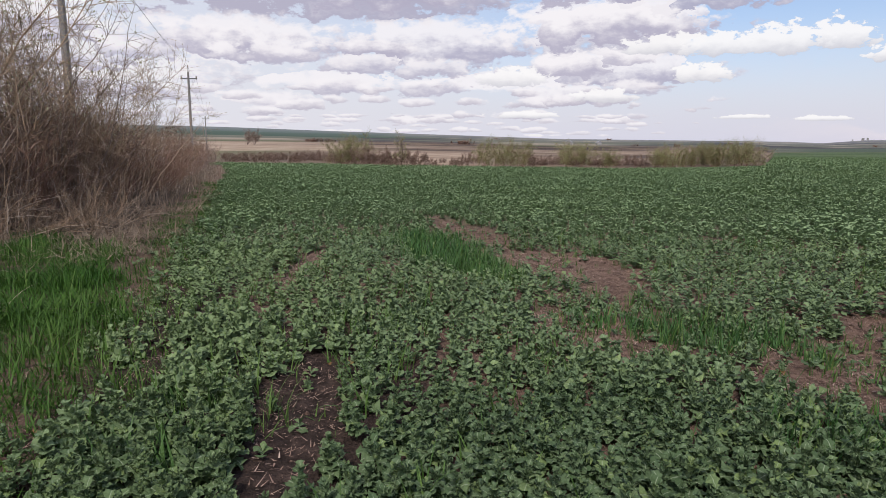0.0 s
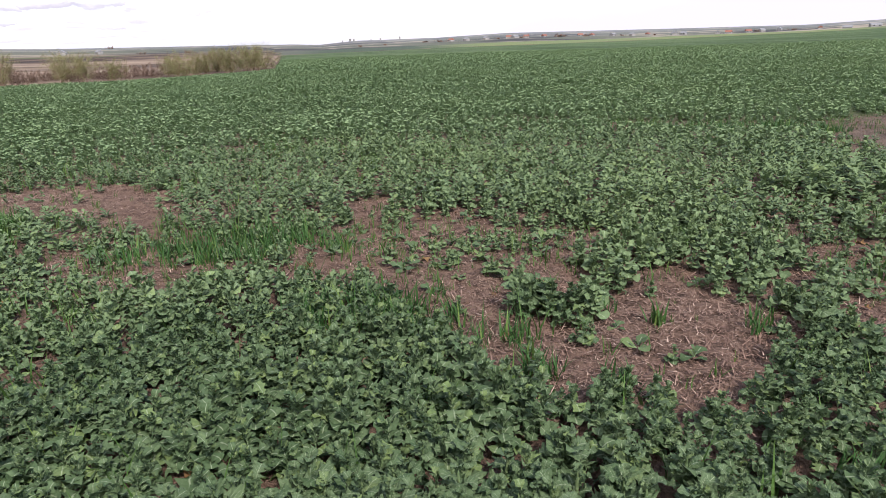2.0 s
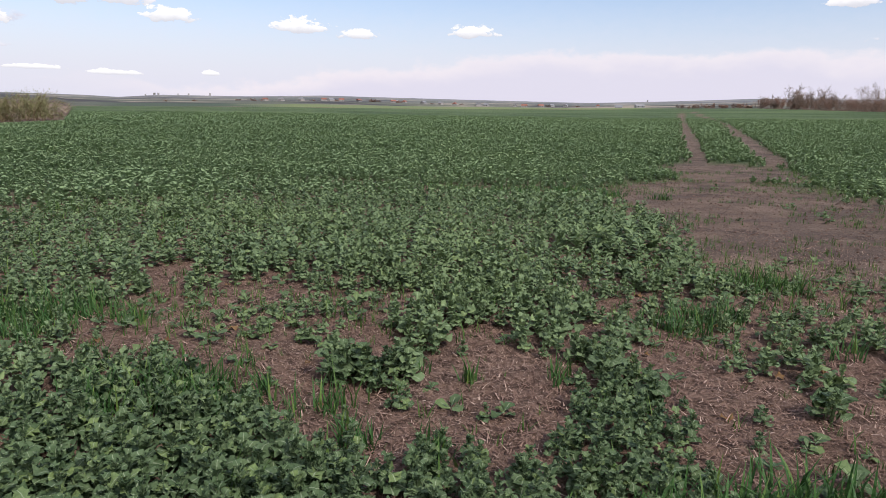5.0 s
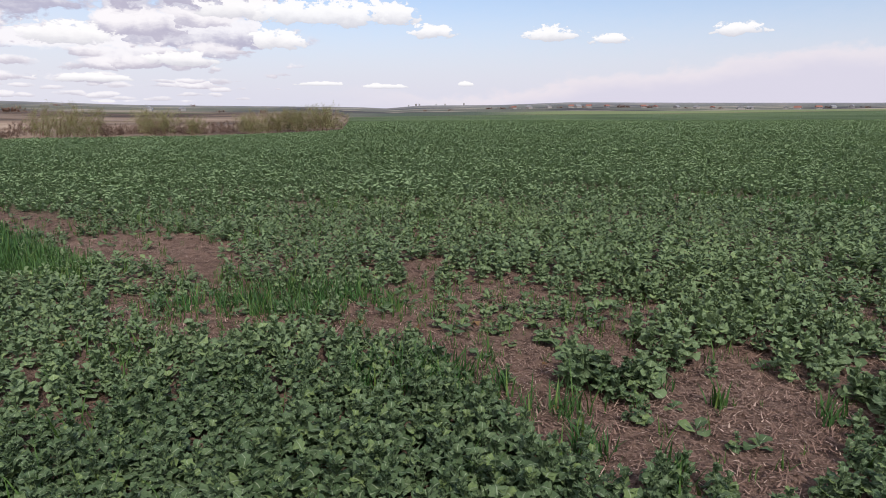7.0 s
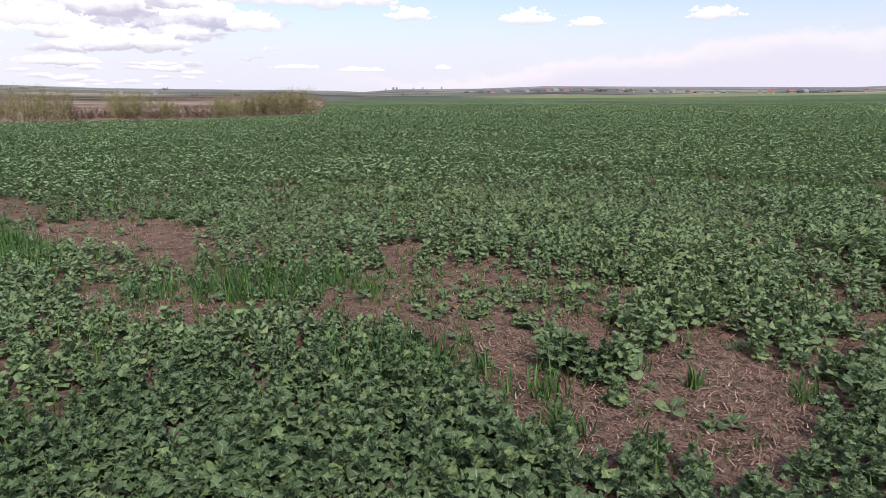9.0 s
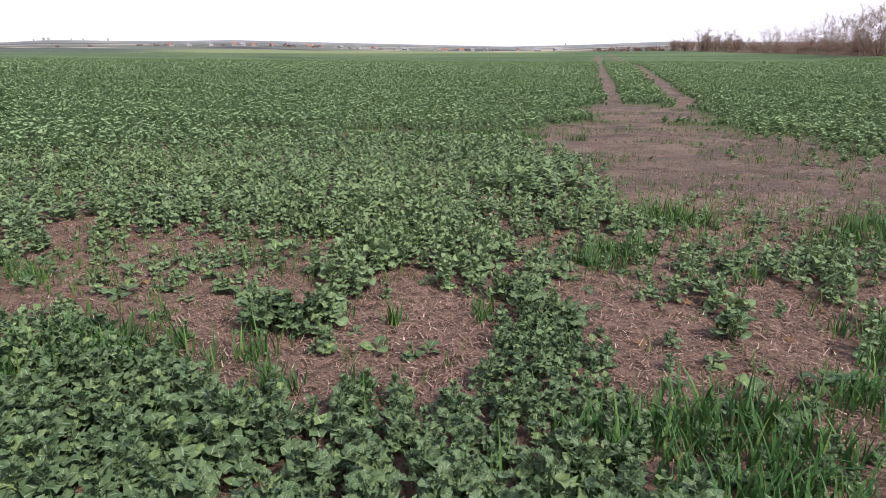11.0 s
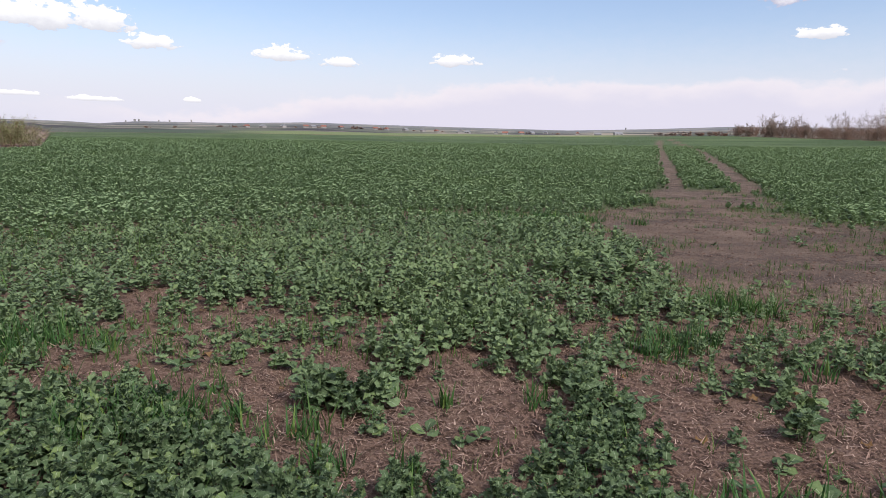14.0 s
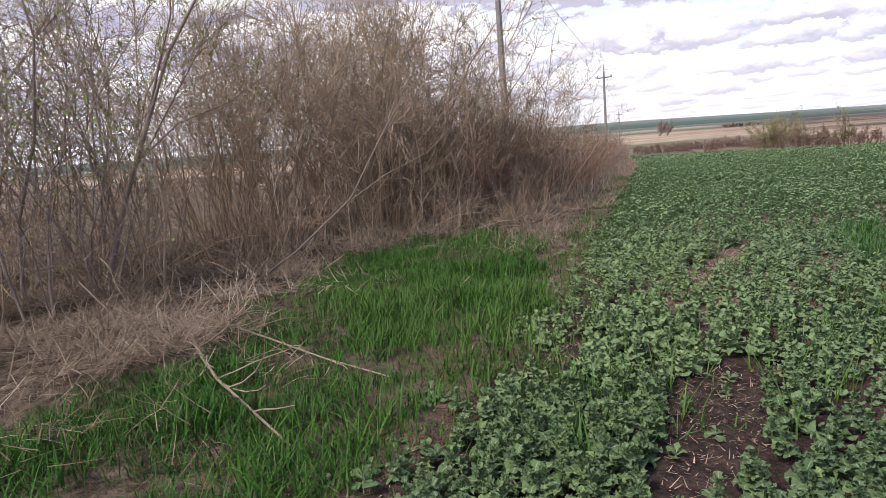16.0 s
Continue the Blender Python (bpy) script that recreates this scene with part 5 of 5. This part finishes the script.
def tree_model(name, seed, height, spread_deg, levels, bark_material, leaf_size=0.0, leaf_material=None, leaf_share=0.0, thick=0.14):
    """A tapered trunk that divides into limbs and twigs, with a crown of fine growth."""
    g = np.random.default_rng(seed)
    trunk, crown, leaves = [], [], []
    stack = [(np.zeros(3), np.array([0, 0, 1.0]), height * 0.36, thick, 0)]
    while stack:
        at, way, long, r, level = stack.pop()
        line = shoot(g, at, way, long, 4, 0.10, 0.04)
        (trunk if level < 2 else crown).append(tube(line, np.linspace(r, r * 0.55, 5), 6 if level == 0 else 4 if level < 2 else 3))
        if level < levels:
            for _ in range((7, 6, 5, 4)[level]):
                s = g.uniform(0.25, 1.0)
                k = min(int(s * 4), 3)
                spot = line[k] + (line[k + 1] - line[k]) * (s * 4 - k)
                stack.append((spot, aside(g, line[k + 1] - line[k], 15, spread_deg), long * g.uniform(0.5, 0.8), max(r * 0.5, 0.011), level + 1))
        elif leaf_material:
            for _ in range(3):
                if g.uniform() < leaf_share:
                    leaves.append(leaflet(g, line[int(g.integers(1, 5))] + g.normal(0, 0.06, 3), leaf_size * g.uniform(0.6, 1.4)))
    thing = new(name)
    for label, pieces, material in (("trunk", trunk, bark_material), ("crown", crown, bark_material), ("leaves", leaves, leaf_material)):
        if pieces:
            v, t, _ = merged(pieces)
            part(label, big_mesh(label, v, t, material), thing)
    return thing


def bush_model(name, seed, height, width, stems, growth, size, bark_material, leaf_material):
    """A loose bush: stems that fan out, hung with many small leaf clumps."""
    g = np.random.default_rng(seed)
    wood, leaves = [], []
    for _ in range(stems):
        a, tilt = g.uniform(0, 6.28), abs(g.normal(0, 24))
        way = np.array([math.cos(a) * math.sin(radians(tilt)), math.sin(a) * math.sin(radians(tilt)), math.cos(radians(tilt))])
        foot = np.array([g.normal(0, width * 0.25), g.normal(0, width * 0.25), -0.1])
        line = shoot(g, foot, way, height * g.uniform(0.6, 1.02), 5, 0.13, 0.03)
        wood.append(tube(line, np.linspace(0.022, 0.006, 6)))
        for _ in range(7):
            k = int(g.integers(1, 5))
            twig = shoot(g, line[k], aside(g, line[k + 1] - line[k], 20, 60), height * g.uniform(0.12, 0.3), 2, 0.2, 0.08)
            wood.append(tube(twig, [0.008, 0.006, 0.005]))
            for _ in range(growth):
                s = g.uniform(0, 2)
                i = min(int(s), 1)
                leaves.append(leaflet(g, twig[i] + (twig[i + 1] - twig[i]) * (s - i) + g.normal(0, height * 0.03, 3), size * g.uniform(0.5, 1.4)))
    thing = new(name)
    for label, pieces, material in (("branchwork", wood, bark_material), ("foliage", leaves, leaf_material)):
        if pieces:
            v, t, _ = merged(pieces)
            part(label, big_mesh(label, v, t, material), thing)
    return thing


def ring_places(rows):
    return [(*polar(az, r), size) for az, r, size in rows]


def build_valley_growth():
    edge = lambda az: float(np.interp(az, EDGE_AZ[:9], EDGE_FAR[:9]))
    g = np.random.default_rng(31)
    willow = [bush_model("willow_bush", 200 + k, 4.1, 2.6, 26, 48, 0.09, RUST, WILLOW) for k in range(4)]
    rows = [(-43.9, edge(-43.9) + 5, 1.0), (-42.7, edge(-42.7) + 7, 1.05), (-31.6, edge(-31) + 4, 0.88), (-30.2, edge(-30) + 6, 0.98), (-28.9, edge(-29) + 4, 0.9),
            (-24.4, edge(-24) + 5, 0.95), (-23.2, edge(-23) + 6, 0.95), (-21.0, edge(-21) + 4, 0.75)]
    for az in np.arange(-17.0, -8.9, 0.9):
        rows.append((float(az), edge(az) + 3.5 + g.uniform(0, 4), float(np.interp(az, [-17, -13, -8.8], [0.85, 0.95, 1.08]))))
    planted(willow, ring_places(rows), "yellow-green young willow bush beyond the field", "bush", "willow bushes beyond the field", 21, 4)
    scrub = [bush_model("scrub_bush", 220 + k, 1.9, 2.4, 18, 36, 0.08, SCRUB, SCRUB) for k in range(3)]
    rows = []
    for az in np.concatenate([np.arange(-54.5, -45, 0.45), np.arange(-45, -32, 0.6), np.arange(-28, -17.5, 0.5)]):
        size = g.uniform(0.55, 1.0) * (0.6 if -38 < az < -33 else 1.0)
        rows.append((float(az + g.normal(0, 0.2)), edge(az) + g.uniform(3, 22), float(size)))
    rows += [(-42.4, edge(-42.4) + 3, 1.25), (-41.6, edge(-41.6) + 3, 1.2), (-37.8, edge(-38) + 3, 1.2), (-40.4, edge(-40) + 4, 1.1)]
    planted(scrub, ring_places(rows), "low reddish-brown leafless scrub at the field edge", "bush", "scrub along the field edge", 22, 4)
    lone = [tree_model("field_tree", 240, 5.2, 50, 3, BARK_DARK, 0.16, WILLOW, 0.9, 0.08)]
    planted(lone, ring_places([(-39.15, edge(-39) + 4, 1.0)]), "small crooked tree with sparse yellow-green leaves", "tree", "", 23, 2)
    # pale reeds and grass just past the crop
    reeds = [tuft(9, 0.55, 0.03, 0.25, 1100 + k, 18, 50, 2) for k in range(4)]
    n = 1200
    az = g.uniform(-56, -8.6, n)
    r = np.array([edge(a) for a in az]) + g.uniform(-0.3, 3.2, n)
    x, y = r * np.sin(np.radians(az)), r * np.cos(np.radians(az))
    grass("reed_fringe", reeds, np.stack([x, y, land_height(x, y)], -1), g, g.uniform(0.4, 1.0, n), STRAW, "pale dry grass fringe at the end of the crop")


def build_far_trees():
    bare = [shrub_model("bare_tree", 260 + k, 7.4, 9, 20, 6, 19, 0.8, 0.07, BARK_DARK, low=0.2, coarse=4.0, single=False) for k in range(4)]
    lone = [shrub_model("lone_tree", 270 + k, 7.6, 8, 22, 6, 20, 0.4, 0.12, BARK_DARK, low=0.3, coarse=11.0, single=False) for k in range(2)]
    rows = [(-52.3, 290, 1.1), (-51.7, 295, 1.0), (49.5, 262, 1.2), (49.9, 258, 1.1), (47.4, 290, 0.8), (48.4, 280, 0.75), (52.5, 230, 0.8)]
    planted(lone, ring_places(rows), "bare round-crowned tree far off across the fields", "tree", "lone trees far off", 29, 3)
    rows = [(54.4, 205, 1.0), (55.2, 200, 1.05), (56.2, 190, 0.95),
            (57.0, 172, 1.0), (57.9, 165, 0.95), (58.7, 150, 1.15), (59.4, 145, 1.2), (60.2, 135, 1.1), (61.0, 126, 1.15), (61.9, 118, 1.1), (63.0, 112, 1.1),
            (64.2, 106, 1.2), (65.6, 100, 1.2), (67.2, 96, 1.25), (69.0, 92, 1.2), (71.0, 90, 1.2), (73.5, 88, 1.2), (62.5, 122, 1.2), (63.6, 116, 1.2), (64.9, 110, 1.25), (66.4, 105, 1.25), (68.1, 100, 1.25), (70.0, 97, 1.2), (72.2, 95, 1.2), (50.8, 250, 1.1), (51.3, 245, 1.15), (51.9, 240, 1.1)]
    planted(bare, ring_places(rows), "bare dark field-edge tree in early spring", "tree", "bare trees along the field edges", 24, 3)
    brush = [bush_model("rusty_bush", 280 + k, 3.4, 3.4, 16, 24, 0.13, BARK_DARK, RUST) for k in range(3)]
    rows = []
    g = np.random.default_rng(41)
    for az in [float(a + g.normal(0, 0.25)) for a in np.arange(47.6, 75, 0.36)]:
        far = float(np.interp(az, [47, 49.5, 52, 55, 58.5, 62, 66, 75], [292, 268, 236, 202, 153, 119, 100, 88]))
        rows.append((float(az), far + g.uniform(0, 6), float(g.uniform(0.75, 1.1) * np.interp(far, [90, 150, 200, 290], [1.05, 1.2, 1.3, 1.5]))))
    planted(brush, ring_places(rows), "rusty-brown leafless bush along the field edge", "bush", "bushes along the eastern field edge", 25, 3)
    az = g.uniform(47.2, 75, 900)
    far = np.interp(az, [47, 49.5, 52, 55, 58.5, 62, 66, 75], [292, 268, 236, 202, 153, 119, 100, 88]) - g.uniform(1.5, 4.5, 900)
    x, y = far * np.sin(np.radians(az)), far * np.cos(np.radians(az))
    grass("dry_fringe", [tuft(9, 0.7, 0.05, 0.4, 1140 + k, 18, 50, 2) for k in range(4)], np.stack([x, y, land_height(x, y)], -1), g, g.uniform(0.5, 1.1, 900), STRAW, "pale dry grass before the bushes at the field edge")
    # distant copses and hedgerows on the far slopes
    copse = [bush_model("far_copse", 300 + k, 5.0, 15.0, 14, 6, 1.2, BARK_DARK, (RUST, BARK_DARK)[k % 2]) for k in range(3)]
    rows = [(15.3, 1150, 1.0), (15.6, 1160, 0.9), (17.4, 1140, 0.9), (17.9, 1150, 0.8), (20.5, 1180, 0.6), (23.0, 1170, 0.6), (24.4, 1180, 0.6), (30.5, 1150, 0.8), (33.0, 1150, 0.7),
            (4.0, 1200, 0.7), (5.2, 1220, 0.8), (6.0, 1220, 0.7), (-46.9, 420, 0.55), (-46.2, 425, 0.55), (-45.5, 430, 0.5), (-33.9, 420, 0.6), (-33.3, 420, 0.6), (-18.8, 520, 0.4),
            (-15.4, 520, 0.4), (-1.5, 900, 0.5), (0.6, 950, 0.5), (10.2, 1150, 0.6), (12.2, 1140, 0.7), (41.5, 520, 0.6), (42.6, 500, 0.6), (43.6, 480, 0.6), (44.6, 450, 0.6), (45.6, 430, 0.6),
            (46.3, 410, 0.6), (-30.6, 1500, 0.9), (-21.0, 2400, 1.4)]
    planted(copse, ring_places(rows), "distant dark clump of leafless trees", "trees", "distant clumps of trees", 26, 2)


def prism(w, d, h):
    v = np.array([(-w, -d, 0), (w, -d, 0), (w, d, 0), (-w, d, 0), (-w, -d, h), (w, -d, h), (w, d, h), (-w, d, h)])
    t = np.array([(0, 2, 1), (0, 3, 2), (4, 5, 6), (4, 6, 7), (0, 1, 5), (0, 5, 4), (1, 2, 6), (1, 6, 5), (2, 3, 7), (2, 7, 6), (3, 0, 4), (3, 4, 7)])
    return v, t


def house_model(roof_material, w, d, h):
    thing = new("village_house")
    v, t = prism(w, d, h)
    part("wall", big_mesh("wall", v, t, WALL_PALE), thing)
    v = np.array([(-w - 0.4, -d - 0.4, h), (w + 0.4, -d - 0.4, h), (w + 0.4, d + 0.4, h), (-w - 0.4, d + 0.4, h), (-w - 0.4, 0, h + 2.6), (w + 0.4, 0, h + 2.6)])
    t = np.array([(0, 1, 5), (0, 5, 4), (2, 3, 4), (2, 4, 5), (1, 2, 5), (3, 0, 4), (0, 2, 1), (0, 3, 2)])
    part("roof", big_mesh("roof", v, t, roof_material), thing)
    for x in (-w * 0.5, w * 0.5):
        v, t = prism(0.7, 0.05, 1.2)
        part("window", big_mesh("window", v + [x, -d - 0.03, 1.0], t, PANE), thing)
    return thing


def block_model():
    thing = new("tower_block")
    v, t = prism(9, 6, 22)
    part("wall", big_mesh("wall", v, t, WALL_PALE), thing)
    v, t = prism(9.3, 6.3, 0.8)
    part("roof", big_mesh("roof", v + [0, 0, 22], t, ROOF_GREY), thing)
    pane = None
    for floor in range(7):
        for x in (-6, -2, 2, 6):
            if pane is None:
                v, t = prism(0.9, 0.05, 1.5)
                pane = big_mesh("window", v + [0, -6.04, 0], t, PANE)
            part("window", pane, thing).location = (x, 0, 1.2 + 3 * floor)
    return thing


def build_village():
    g = np.random.default_rng(51)
    homes = [house_model(ROOF_RED, 4, 3.4, 2.4), house_model(ROOF_GREY, 4.5, 3.4, 2.6), house_model(ROOF_GREY, 6, 3.4, 2.4)]
    rows = [(float(a), float(1120 + g.uniform(-60, 90)), 1.0) for a in np.concatenate([np.linspace(6.5, 14.5, 7), np.linspace(16.2, 26, 9), np.linspace(27, 34, 6)]) + g.normal(0, 0.5, 22)]
    rows += [(-24.3, 640, 0.9), (-21.8, 700, 0.8), (36.5, 900, 0.8), (38.2, 820, 0.8)]
    planted(homes, ring_places(rows), "small pale village house with a pitched roof", "house", "houses of the far village", 27, 0)
    blocks = [block_model()]
    rows = [(1.85, 3300, 0.55), (-2.35, 3350, 0.5), (-2.05, 3350, 0.45), (0.2, 3350, 0.4), (-0.6, 3380, 0.35), (-3.0, 3380, 0.35), (38.8, 3350, 0.4)]
    planted(blocks, ring_places(rows), "far pale tower block on the ridge", "building", "tower blocks on the skyline", 28, 0)


build_power_line()
build_valley_growth()
build_far_trees()
build_village()
